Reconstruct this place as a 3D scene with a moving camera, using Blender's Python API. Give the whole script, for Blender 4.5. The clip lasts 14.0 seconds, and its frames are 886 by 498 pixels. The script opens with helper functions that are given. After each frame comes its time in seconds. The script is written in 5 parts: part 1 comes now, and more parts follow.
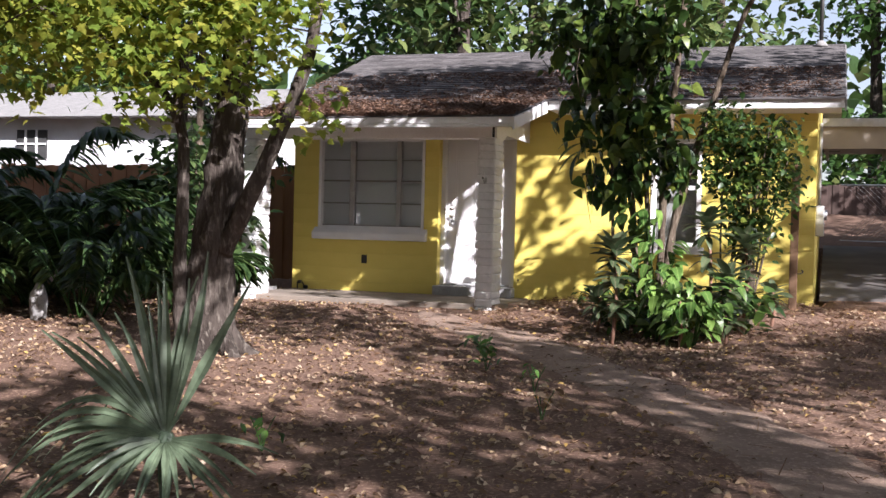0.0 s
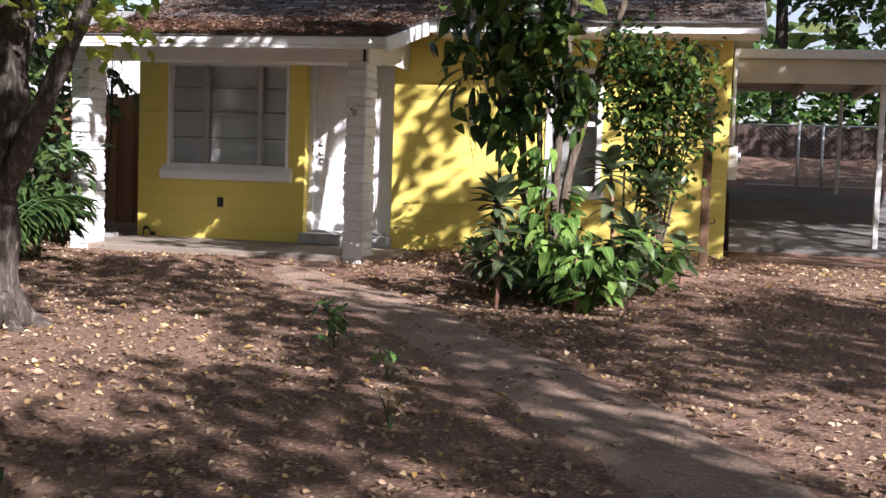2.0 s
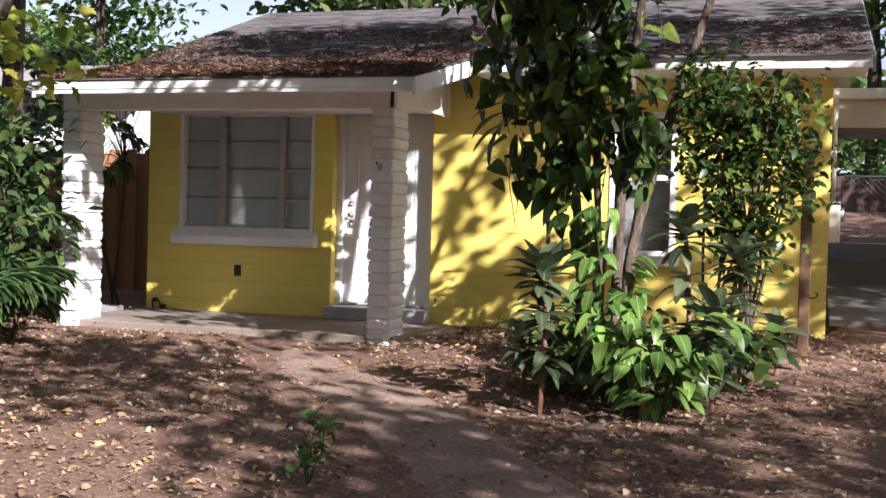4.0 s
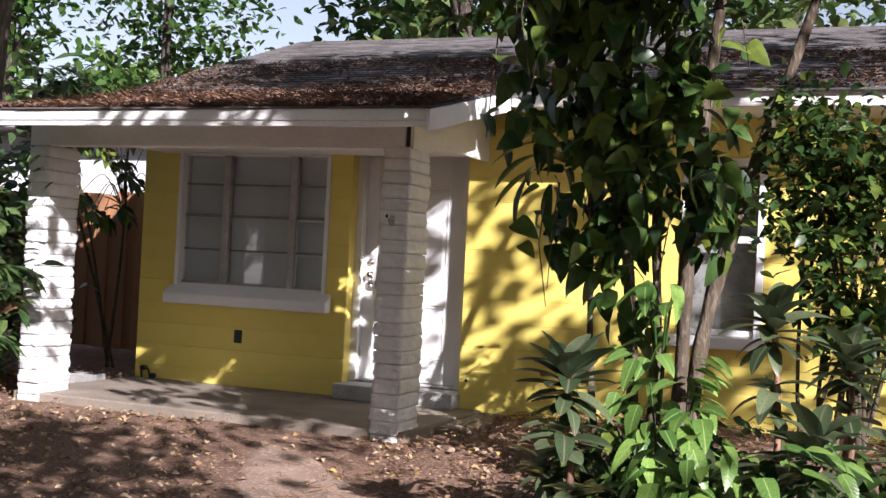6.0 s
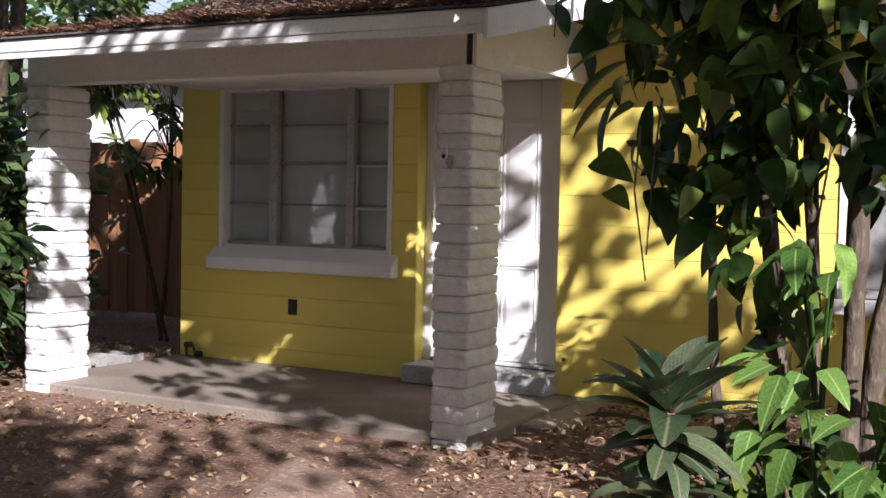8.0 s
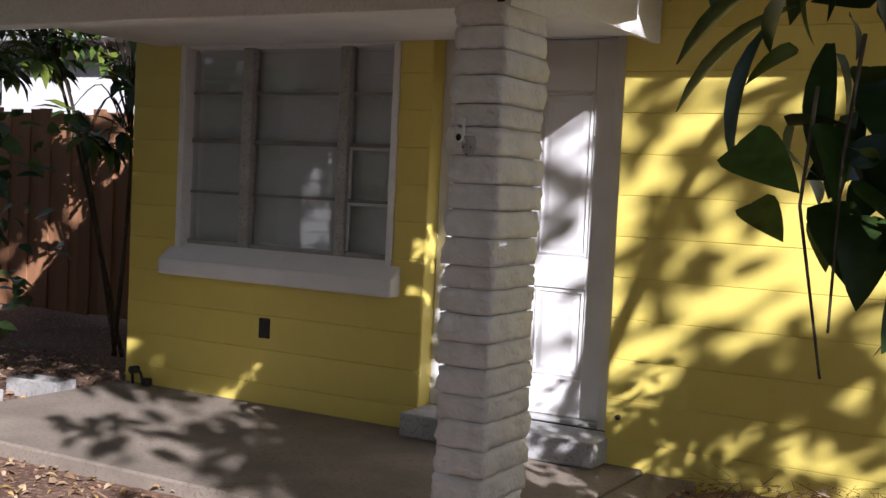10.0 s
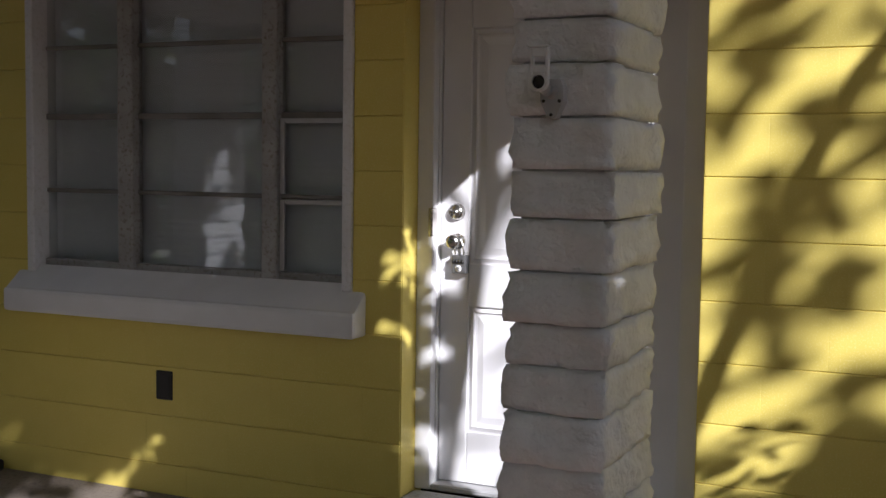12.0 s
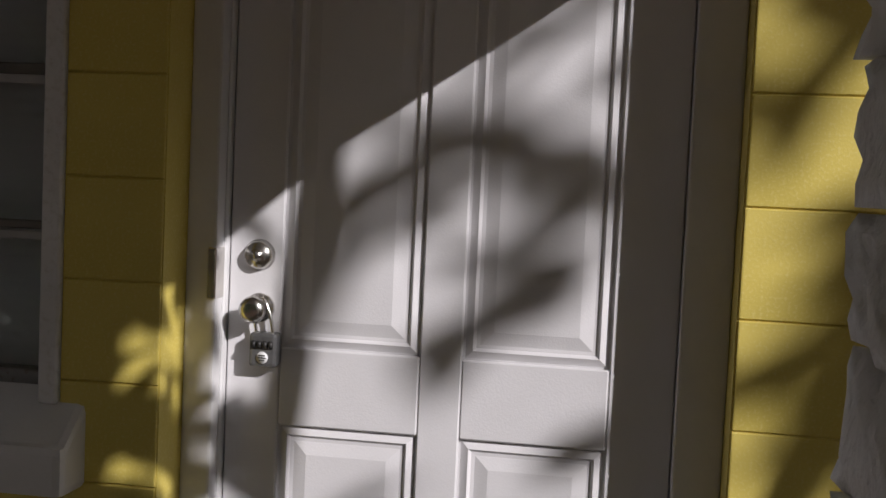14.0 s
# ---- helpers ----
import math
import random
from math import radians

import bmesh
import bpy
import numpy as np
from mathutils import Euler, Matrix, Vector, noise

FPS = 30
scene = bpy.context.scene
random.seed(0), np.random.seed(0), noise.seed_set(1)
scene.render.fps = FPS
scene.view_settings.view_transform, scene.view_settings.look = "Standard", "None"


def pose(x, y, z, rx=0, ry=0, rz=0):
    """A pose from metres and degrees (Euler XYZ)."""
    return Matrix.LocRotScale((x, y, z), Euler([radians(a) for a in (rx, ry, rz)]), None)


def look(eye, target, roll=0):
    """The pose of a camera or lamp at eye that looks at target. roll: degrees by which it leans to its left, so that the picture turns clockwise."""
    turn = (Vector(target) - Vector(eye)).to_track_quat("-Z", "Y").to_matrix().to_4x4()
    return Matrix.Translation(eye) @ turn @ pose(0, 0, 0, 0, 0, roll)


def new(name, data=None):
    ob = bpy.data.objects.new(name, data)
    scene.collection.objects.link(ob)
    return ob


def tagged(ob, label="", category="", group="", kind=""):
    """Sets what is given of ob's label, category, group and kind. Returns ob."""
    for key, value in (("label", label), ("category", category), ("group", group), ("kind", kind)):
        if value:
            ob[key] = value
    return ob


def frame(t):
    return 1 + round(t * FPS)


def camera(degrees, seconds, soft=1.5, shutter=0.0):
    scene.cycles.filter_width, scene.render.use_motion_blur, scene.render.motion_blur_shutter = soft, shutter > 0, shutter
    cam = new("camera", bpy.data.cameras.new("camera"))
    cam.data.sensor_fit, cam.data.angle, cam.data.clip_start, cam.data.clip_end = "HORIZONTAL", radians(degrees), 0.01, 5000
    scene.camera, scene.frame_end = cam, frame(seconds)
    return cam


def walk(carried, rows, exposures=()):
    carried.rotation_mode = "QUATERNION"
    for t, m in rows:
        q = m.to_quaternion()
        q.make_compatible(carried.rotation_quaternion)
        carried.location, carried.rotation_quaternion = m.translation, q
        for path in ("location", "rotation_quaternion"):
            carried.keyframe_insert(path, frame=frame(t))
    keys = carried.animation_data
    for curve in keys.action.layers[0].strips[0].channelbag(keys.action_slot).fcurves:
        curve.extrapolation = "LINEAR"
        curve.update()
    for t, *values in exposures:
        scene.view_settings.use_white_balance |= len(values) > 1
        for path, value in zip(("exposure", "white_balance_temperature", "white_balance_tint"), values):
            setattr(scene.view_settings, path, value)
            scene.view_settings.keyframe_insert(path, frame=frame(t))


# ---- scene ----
cam = camera(42.0, 14.0)
PATH = [
    (0, (-1.774, 1.922, 0.998), (-2.41, 3.818, 0.962), 1.5),
    (0.5, (-1.853, 2.332, 1.039), (-2.495, 4.225, 0.989), 1.1),
    (1, (-1.91, 2.841, 1.029), (-2.484, 4.757, 0.993), 2.1),
    (1.5, (-1.964, 3.366, 1.055), (-2.474, 5.298, 0.975), 2.4),
    (2, (-2.0, 3.887, 1.034), (-2.467, 5.827, 0.896), 2.0),
    (2.5, (-1.981, 4.459, 1.041), (-2.418, 6.409, 0.955), 2.9),
    (3, (-2.091, 4.914, 1.093), (-2.582, 6.852, 1.037), 1.5),
    (3.2, (-2.096, 5.113, 1.103), (-2.633, 7.039, 1.055), 0.8),
    (5.3, (-2.307, 7.266, 1.208), (-2.938, 9.163, 1.155), 2.1),
    (5.5, (-2.313, 7.507, 1.252), (-2.931, 9.408, 1.187), 2.1),
    (6, (-2.368, 7.996, 1.307), (-3.112, 9.853, 1.332), 2.9),
    (6.5, (-2.421, 8.513, 1.307), (-3.204, 10.353, 1.273), 2.6),
    (7, (-2.516, 8.968, 1.366), (-3.286, 10.813, 1.306), 3.2),
    (7.5, (-2.655, 9.512, 1.38), (-3.561, 11.292, 1.266), 2.4),
    (8, (-2.807, 9.989, 1.386), (-3.761, 11.745, 1.302), 1.2),
    (8.5, (-2.952, 10.478, 1.416), (-3.926, 12.221, 1.296), 3.2),
    (8.7, (-3.014, 10.683, 1.46), (-4.009, 12.414, 1.337), 3.2),
    (10.8, (-4.291, 12.52, 1.441), (-5.264, 14.265, 1.35), 1.8),
    (11, (-4.415, 12.698, 1.432), (-5.38, 14.449, 1.375), 1.6),
    (11.5, (-4.76, 13.104, 1.44), (-5.691, 14.87, 1.312), 1.1),
    (12, (-5.1, 13.489, 1.47), (-5.928, 15.303, 1.323), 0.8),
    (12.5, (-5.413, 13.946, 1.512), (-6.118, 15.813, 1.383), 2.3),
    (13, (-5.732, 14.371, 1.521), (-6.279, 16.288, 1.363), 2.7),
    (13.5, (-5.971, 14.76, 1.525), (-6.384, 16.713, 1.388), 2.1),
    (14, (-6.123, 15.194, 1.471), (-6.442, 17.165, 1.345), 2.6),
]
walk(cam, [(t, look(eye, target, roll)) for t, eye, target, roll in PATH],
     exposures=[(0, 1.4, 6050, 19), (6, 1.25, 6100, 20), (8.5, 1.05, 6000, 19), (11, 0.85, 5850, 17), (12, 0.7, 5800, 16), (13, 0.3, 5850, 16), (14, -0.35, 6150, 17)])

# ---- light ----
SUN_DIR = Vector((1.19, -1.0, 0.81)).normalized()
world = bpy.data.worlds.new("sky")
scene.world = world
world.use_nodes = True
wn, wl = world.node_tree.nodes, world.node_tree.links
sky = wn.new("ShaderNodeTexSky")
sky.sky_type, sky.sun_disc = "NISHITA", False
sky.sun_elevation = math.asin(SUN_DIR.z)
sky.sun_rotation = math.atan2(SUN_DIR.x, SUN_DIR.y)
haze = wn.new("ShaderNodeHueSaturation")
haze.inputs["Saturation"].default_value, haze.inputs["Value"].default_value = 0.55, 1.25
wl.new(sky.outputs[0], haze.inputs["Color"])
wl.new(haze.outputs[0], wn["Background"].inputs[0])
sky.dust_density = 1.2
wn["Background"].inputs[1].default_value = 0.05
sun = new("sun", bpy.data.lights.new("sun", "SUN"))
sun.data.energy, sun.data.angle, sun.data.color = 5.0, radians(0.42), (1.0, 0.95, 0.88)
sun.matrix_world = look(SUN_DIR * 60, (0, 0, 0))

# ---- materials ----


def mat(name, a, b=None, scale=6.0, rough=0.8, bump=0.15, fine=80.0, metal=0.0, spec=0.4, third=None, stain=1.3, island=0.0, obrand=0.0, stretch=None, depth=0.01):
    """A painted, earthy or wooden surface: two colours in large patches, a fine grain and relief."""
    m = bpy.data.materials.new(name)
    m.use_nodes = True
    n, l = m.node_tree.nodes, m.node_tree.links
    p = n["Principled BSDF"]
    b = b or tuple(c * 0.8 for c in a)
    tc = n.new("ShaderNodeTexCoord")
    big, small = n.new("ShaderNodeTexNoise"), n.new("ShaderNodeTexNoise")
    big.inputs["Scale"].default_value, big.inputs["Detail"].default_value = scale, 6
    small.inputs["Scale"].default_value, small.inputs["Detail"].default_value = fine, 4
    co = tc.outputs["Object"]
    if stretch:
        mp = n.new("ShaderNodeMapping")
        mp.inputs["Scale"].default_value = stretch
        l.new(co, mp.inputs["Vector"])
        co = mp.outputs[0]
    l.new(co, big.inputs["Vector"])
    l.new(co, small.inputs["Vector"])
    ramp = n.new("ShaderNodeMapRange")
    ramp.inputs[1].default_value, ramp.inputs[2].default_value = 0.35, 0.65
    l.new(big.outputs["Fac"], ramp.inputs[0])
    mix = n.new("ShaderNodeMix")
    mix.data_type = "RGBA"
    mix.inputs[6].default_value, mix.inputs[7].default_value = (*a, 1), (*b, 1)
    l.new(ramp.outputs[0], mix.inputs[0])
    out = mix.outputs[2]
    if third:
        r2 = n.new("ShaderNodeMapRange")
        r2.inputs[1].default_value, r2.inputs[2].default_value = 0.52, 0.72
        l.new(small.outputs["Fac"], r2.inputs[0])
        m2 = n.new("ShaderNodeMix")
        m2.data_type = "RGBA"
        m2.inputs[7].default_value = (*third, 1)
        l.new(r2.outputs[0], m2.inputs[0])
        l.new(out, m2.inputs[6])
        out = m2.outputs[2]
    if island or obrand:
        hsv = n.new("ShaderNodeHueSaturation")
        src = n.new("ShaderNodeNewGeometry").outputs["Random Per Island"] if island else n.new("ShaderNodeObjectInfo").outputs["Random"]
        mr = n.new("ShaderNodeMapRange")
        k = island or obrand
        mr.inputs[3].default_value, mr.inputs[4].default_value = 1 - k, 1 + k
        l.new(src, mr.inputs[0])
        l.new(mr.outputs[0], hsv.inputs["Value"])
        l.new(out, hsv.inputs["Color"])
        out = hsv.outputs[0]
    l.new(out, p.inputs["Base Color"])
    p.inputs["Roughness"].default_value, p.inputs["Metallic"].default_value = rough, metal
    p.inputs["Specular IOR Level"].default_value = spec
    if bump:
        bp = n.new("ShaderNodeBump")
        bp.inputs["Strength"].default_value, bp.inputs["Distance"].default_value = bump, depth
        add = n.new("ShaderNodeMath")
        l.new(big.outputs["Fac"], add.inputs[0])
        l.new(small.outputs["Fac"], add.inputs[1])
        l.new(add.outputs[0], bp.inputs["Height"])
        l.new(bp.outputs[0], p.inputs["Normal"])
    return m


def leaf_mat(name, colours, rough=0.45, through_light=0.35, spec=0.4, vein=0.0):
    """Leaves that differ one by one, with light passing through them."""
    m = bpy.data.materials.new(name)
    m.use_nodes = True
    n, l = m.node_tree.nodes, m.node_tree.links
    p = n["Principled BSDF"]
    rnd = n.new("ShaderNodeNewGeometry").outputs["Random Per Island"]
    ramp = n.new("ShaderNodeValToRGB")
    e = ramp.color_ramp.elements
    while len(e) < len(colours):
        e.new(0.5)
    for i, c in enumerate(colours):
        e[i].position, e[i].color = i / max(1, len(colours) - 1), (*c, 1)
    l.new(rnd, ramp.inputs[0])
    noi = n.new("ShaderNodeTexNoise")
    noi.inputs["Scale"].default_value = 25
    tc = n.new("ShaderNodeTexCoord")
    l.new(tc.outputs["Object"], noi.inputs["Vector"])
    hsv = n.new("ShaderNodeHueSaturation")
    mr = n.new("ShaderNodeMapRange")
    mr.inputs[1].default_value, mr.inputs[2].default_value, mr.inputs[3].default_value, mr.inputs[4].default_value = 0.3, 0.7, 0.75, 1.2
    l.new(noi.outputs["Fac"], mr.inputs[0])
    l.new(mr.outputs[0], hsv.inputs["Value"])
    l.new(ramp.outputs[0], hsv.inputs["Color"])
    l.new(hsv.outputs[0], p.inputs["Base Color"])
    p.inputs["Roughness"].default_value, p.inputs["Specular IOR Level"].default_value = rough, spec
    tr, ms = n.new("ShaderNodeBsdfTranslucent"), n.new("ShaderNodeMixShader")
    ms.inputs[0].default_value = through_light
    l.new(hsv.outputs[0], tr.inputs[0])
    l.new(p.outputs[0], ms.inputs[1])
    l.new(tr.outputs[0], ms.inputs[2])
    l.new(ms.outputs[0], n["Material Output"].inputs[0])
    return m


M = {
    "yellow": mat("yellow_paint", (0.75, 0.61, 0.145), (0.70, 0.565, 0.12), 3, 0.5, 0.05, 160, third=(0.77, 0.65, 0.22)),
    "white": mat("white_paint", (0.78, 0.775, 0.78), (0.71, 0.705, 0.705), 4, 0.5, 0.08, 90),
    "whiteold": mat("weathered_white_paint", (0.79, 0.79, 0.80), (0.74, 0.735, 0.735), 5, 0.6, 0.15, 60, third=(0.66, 0.65, 0.635)),
    "stone": mat("white_painted_stone", (0.82, 0.82, 0.83), (0.74, 0.74, 0.75), 14, 0.55, 1.0, 48, obrand=0.06, depth=0.010),
    "door": mat("door_paint", (0.77, 0.76, 0.77), (0.72, 0.71, 0.72), 3, 0.42, 0.06, 220),
    "slab": mat("concrete_slab", (0.27, 0.225, 0.185), (0.19, 0.16, 0.13), 2.2, 0.85, 0.2, 60, third=(0.16, 0.13, 0.10)),
    "step": mat("grey_painted_concrete", (0.45, 0.45, 0.46), (0.36, 0.36, 0.37), 7, 0.7, 0.2, 60, third=(0.24, 0.22, 0.2)),
    "soil": mat("leaf_litter_soil", (0.20, 0.128, 0.095), (0.13, 0.08, 0.06), 1.3, 0.95, 1.0, 38, third=(0.40, 0.27, 0.195), spec=0.1),
    "path": mat("sandy_path", (0.31, 0.225, 0.175), (0.22, 0.155, 0.12), 2.5, 0.95, 0.9, 34, third=(0.40, 0.30, 0.235), spec=0.1),
    "shingle": mat("asphalt_shingle", (0.12, 0.112, 0.112), (0.075, 0.07, 0.07), 5, 0.95, 0.4, 140, third=(0.24, 0.22, 0.21), island=0.25, spec=0.15),
    "bark": mat("grey_bark", (0.078, 0.064, 0.055), (0.034, 0.027, 0.023), 7, 0.95, 1.0, 30, third=(0.15, 0.13, 0.11), spec=0.1, stretch=(1.0, 1.0, 0.3), depth=0.04),
    "bark2": mat("brown_bark", (0.115, 0.09, 0.066), (0.06, 0.046, 0.034), 9, 0.95, 0.9, 40, third=(0.18, 0.15, 0.115), spec=0.1, stretch=(1, 1, 0.35), depth=0.02),
    "redbark": mat("reddish_stem", (0.27, 0.15, 0.10), (0.17, 0.09, 0.06), 12, 0.8, 0.5, 50),
    "timber": mat("brown_timber", (0.17, 0.10, 0.055), (0.11, 0.062, 0.035), 6, 0.85, 0.4, 40),
    "fence": mat("reddish_fence_wood", (0.34, 0.17, 0.085), (0.24, 0.115, 0.058), 4, 0.85, 0.4, 40, obrand=0.12, stretch=(1, 1, 0.2)),
    # Fence wood darkened in colour for the shade behind the carport.
    "greyfence": mat("shade_darkened_fence_wood", (0.075, 0.05, 0.042), (0.05, 0.033, 0.028), 4, 0.9, 0.4, 40, obrand=0.25),
    "steel": mat("galvanised_steel", (0.55, 0.56, 0.57), (0.42, 0.43, 0.44), 20, 0.4, 0.05, 90, metal=0.8),
    "chrome": mat("satin_nickel", (0.72, 0.70, 0.66), (0.62, 0.60, 0.57), 30, 0.22, 0.03, 120, metal=1.0),
    "black": mat("black_plastic", (0.02, 0.02, 0.02), (0.035, 0.033, 0.03), 14, 0.5, 0.1, 80),
    "grey": mat("grey_metal_case", (0.20, 0.20, 0.20), (0.13, 0.13, 0.13), 18, 0.4, 0.1, 80, metal=0.5),
    "plastic": mat("white_plastic", (0.78, 0.78, 0.78), (0.70, 0.70, 0.70), 9, 0.4, 0.03, 90),
    "putty": mat("grey_painted_metal", (0.50, 0.50, 0.50), (0.42, 0.42, 0.42), 14, 0.5, 0.1, 70),
    # Sash paint greyed for the shade on it, with darker flecks of flaking.
    "sash": mat("shade_greyed_sash_paint", (0.40, 0.40, 0.39), (0.31, 0.30, 0.29), 6, 0.6, 0.2, 60, third=(0.22, 0.19, 0.16)),
    # Glazing bars carry their thin shadow lines in this darker grey.
    "bar": mat("shaded_glazing_bar", (0.24, 0.225, 0.21), (0.17, 0.16, 0.15), 6, 0.7, 0.2, 60),
    "blind": mat("white_blind", (0.74, 0.73, 0.77), (0.66, 0.65, 0.69), 3, 0.7, 0.05, 60),
    # Near black stands in for the lack of light indoors and in openings.
    "dark": mat("painted_darkness", (0.05, 0.05, 0.05), (0.035, 0.035, 0.035), 2, 0.9, 0.1, 30),
    "tan": mat("tan_board", (0.40, 0.35, 0.30), (0.33, 0.29, 0.245), 3, 0.8, 0.15, 60),
    # White stucco, greyed for the partial shade on the neighbour's wall.
    "plaster": mat("shade_greyed_stucco", (0.64, 0.645, 0.66), (0.54, 0.545, 0.56), 2, 0.8, 0.25, 60),
    "cement": mat("grey_cement", (0.33, 0.32, 0.31), (0.24, 0.235, 0.23), 6, 0.9, 0.5, 40, third=(0.18, 0.17, 0.16)),
    # Carport shade is put into this concrete's colour, darker than the cement.
    "drive": mat("shaded_carport_concrete", (0.17, 0.157, 0.15), (0.11, 0.10, 0.095), 1.6, 0.9, 0.4, 40, third=(0.12, 0.11, 0.10)),
    "rooflitter": leaf_mat("dead_roof_leaf", [(0.12, 0.068, 0.046), (0.19, 0.11, 0.075), (0.29, 0.19, 0.14)], 0.85, 0.05, 0.1),
    "mortar": mat("white_painted_mortar", (0.62, 0.62, 0.62), (0.5, 0.5, 0.5), 10, 0.7, 0.3, 60),
    "maple": leaf_mat("maple_leaf", [(0.12, 0.19, 0.03), (0.19, 0.26, 0.04), (0.27, 0.31, 0.045), (0.37, 0.35, 0.06)], 0.5, 0.5),
    "vine": leaf_mat("dark_vine_leaf", [(0.018, 0.042, 0.012), (0.030, 0.064, 0.016), (0.048, 0.092, 0.02), (0.075, 0.125, 0.026), (0.15, 0.19, 0.03)], 0.38, 0.22, 0.4),
    "bright": leaf_mat("bright_leaf", [(0.06, 0.17, 0.035), (0.10, 0.24, 0.05), (0.16, 0.32, 0.07)], 0.35, 0.35, 0.5),
    "shrub": leaf_mat("shrub_leaf", [(0.03, 0.07, 0.018), (0.05, 0.11, 0.025), (0.08, 0.15, 0.03)], 0.4, 0.3),
    "fern": leaf_mat("dark_frond", [(0.028, 0.062, 0.02), (0.06, 0.11, 0.035), (0.12, 0.17, 0.05)], 0.4, 0.3, 0.5),
    "palm": leaf_mat("palm_leaf", [(0.10, 0.15, 0.10), (0.14, 0.19, 0.125), (0.20, 0.25, 0.13)], 0.36, 0.3, 0.5),
    "far": leaf_mat("far_leaf", [(0.03, 0.065, 0.02), (0.06, 0.11, 0.03), (0.11, 0.16, 0.045), (0.17, 0.20, 0.07)], 0.5, 0.35),
    "litter": leaf_mat("dead_leaf", [(0.14, 0.085, 0.05), (0.27, 0.17, 0.105), (0.40, 0.28, 0.18), (0.50, 0.39, 0.28), (0.42, 0.27, 0.07)], 0.8, 0.15, 0.15),
    "needle": leaf_mat("dead_needle", [(0.13, 0.072, 0.045), (0.20, 0.11, 0.068), (0.30, 0.19, 0.125)], 0.85, 0.05, 0.1),
}


def glass_mat(name, tint=(0.9, 0.92, 0.92)):
    m = bpy.data.materials.new(name)
    m.use_nodes = True
    n, l = m.node_tree.nodes, m.node_tree.links
    n.remove(n["Principled BSDF"])
    t, g, ms, fr = n.new("ShaderNodeBsdfTransparent"), n.new("ShaderNodeBsdfGlossy"), n.new("ShaderNodeMixShader"), n.new("ShaderNodeLayerWeight")
    t.inputs[0].default_value = (*tint, 1)
    g.inputs["Roughness"].default_value = 0.02
    pw, sc = n.new("ShaderNodeMath"), n.new("ShaderNodeMath")
    pw.operation, pw.inputs[1].default_value = "POWER", 4.0
    sc.operation, sc.inputs[1].default_value, sc.inputs[2].default_value = "MULTIPLY_ADD", 0.9, 0.055
    l.new(fr.outputs["Facing"], pw.inputs[0])
    l.new(pw.outputs[0], sc.inputs[0])
    noi, bp = n.new("ShaderNodeTexNoise"), n.new("ShaderNodeBump")
    noi.inputs["Scale"].default_value = 3
    bp.inputs["Strength"].default_value, bp.inputs["Distance"].default_value = 0.03, 0.01
    l.new(noi.outputs["Fac"], bp.inputs["Height"])
    l.new(bp.outputs[0], g.inputs["Normal"])
    l.new(sc.outputs[0], ms.inputs[0])
    l.new(t.outputs[0], ms.inputs[1])
    l.new(g.outputs[0], ms.inputs[2])
    l.new(ms.outputs[0], n["Material Output"].inputs[0])
    return m


M["glass"] = glass_mat("window_glass")

# ---- mesh helpers ----


def part(name, bm, material, parent=None, label=""):
    """A bmesh or mesh as one object, under a thing or a part."""
    if isinstance(bm, bmesh.types.BMesh):
        me = bpy.data.meshes.new(name)
        bmesh.ops.recalc_face_normals(bm, faces=bm.faces)
        bm.to_mesh(me)
        bm.free()
    else:
        me = bm
    if material is not None and not me.materials:
        me.materials.append(material)
    ob = new(name, me)
    if parent is not None:
        ob.parent = parent
        if parent.parent is None:
            ob.matrix_parent_inverse = Matrix.Translation(-Vector(parent.location))
    if label:
        ob["label"] = label
    return ob


def thing(name, label, category, at=(0, 0, 0), group="", kind=""):
    """An Empty at a thing's base."""
    ob = new(name)
    ob.location = at
    ob.empty_display_size = 0.1
    return tagged(ob, label, category, group, kind)


def box(bm, x0, x1, y0, y1, z0, z1, bevel=0.0, seg=1):
    r = bmesh.ops.create_cube(bm, size=1.0)
    bmesh.ops.scale(bm, vec=(abs(x1 - x0), abs(y1 - y0), abs(z1 - z0)), verts=r["verts"])
    bmesh.ops.translate(bm, vec=((x0 + x1) / 2, (y0 + y1) / 2, (z0 + z1) / 2), verts=r["verts"])
    if bevel:
        bmesh.ops.bevel(bm, geom=list({e for v in r["verts"] for e in v.link_edges}), offset=bevel, segments=seg, affect="EDGES", profile=0.6)
    return bm


def boxed(*a, **k):
    return box(bmesh.new(), *a, **k)


def tube(bm, pts, radii, seg=10, rough=0.0, cap=True):
    """A tapered tube along points."""
    rings = []
    pts = [Vector(p) for p in pts]
    for i, p in enumerate(pts):
        d = (pts[min(i + 1, len(pts) - 1)] - pts[max(i - 1, 0)]).normalized()
        u = d.orthogonal().normalized() if abs(d.z) < 0.2 else d.cross(Vector((0.0, 1.0, 0.0)) if abs(d.y) < 0.9 else Vector((1.0, 0.0, 0.0))).normalized()
        w = d.cross(u)
        ring = []
        for k in range(seg):
            a = 2 * math.pi * k / seg
            q = p + (u * math.cos(a) + w * math.sin(a)) * radii[i]
            if rough:
                q += (u * math.cos(a) + w * math.sin(a)) * radii[i] * rough * noise.noise(q * 5)
            ring.append(bm.verts.new(q))
        rings.append(ring)
    for a, b in zip(rings, rings[1:]):
        for k in range(seg):
            bm.faces.new((a[k], a[(k + 1) % seg], b[(k + 1) % seg], b[k]))
    if cap:
        bm.faces.new(rings[0][::-1])
        bm.faces.new(rings[-1])
    for f in bm.faces:
        f.smooth = True
    return bm


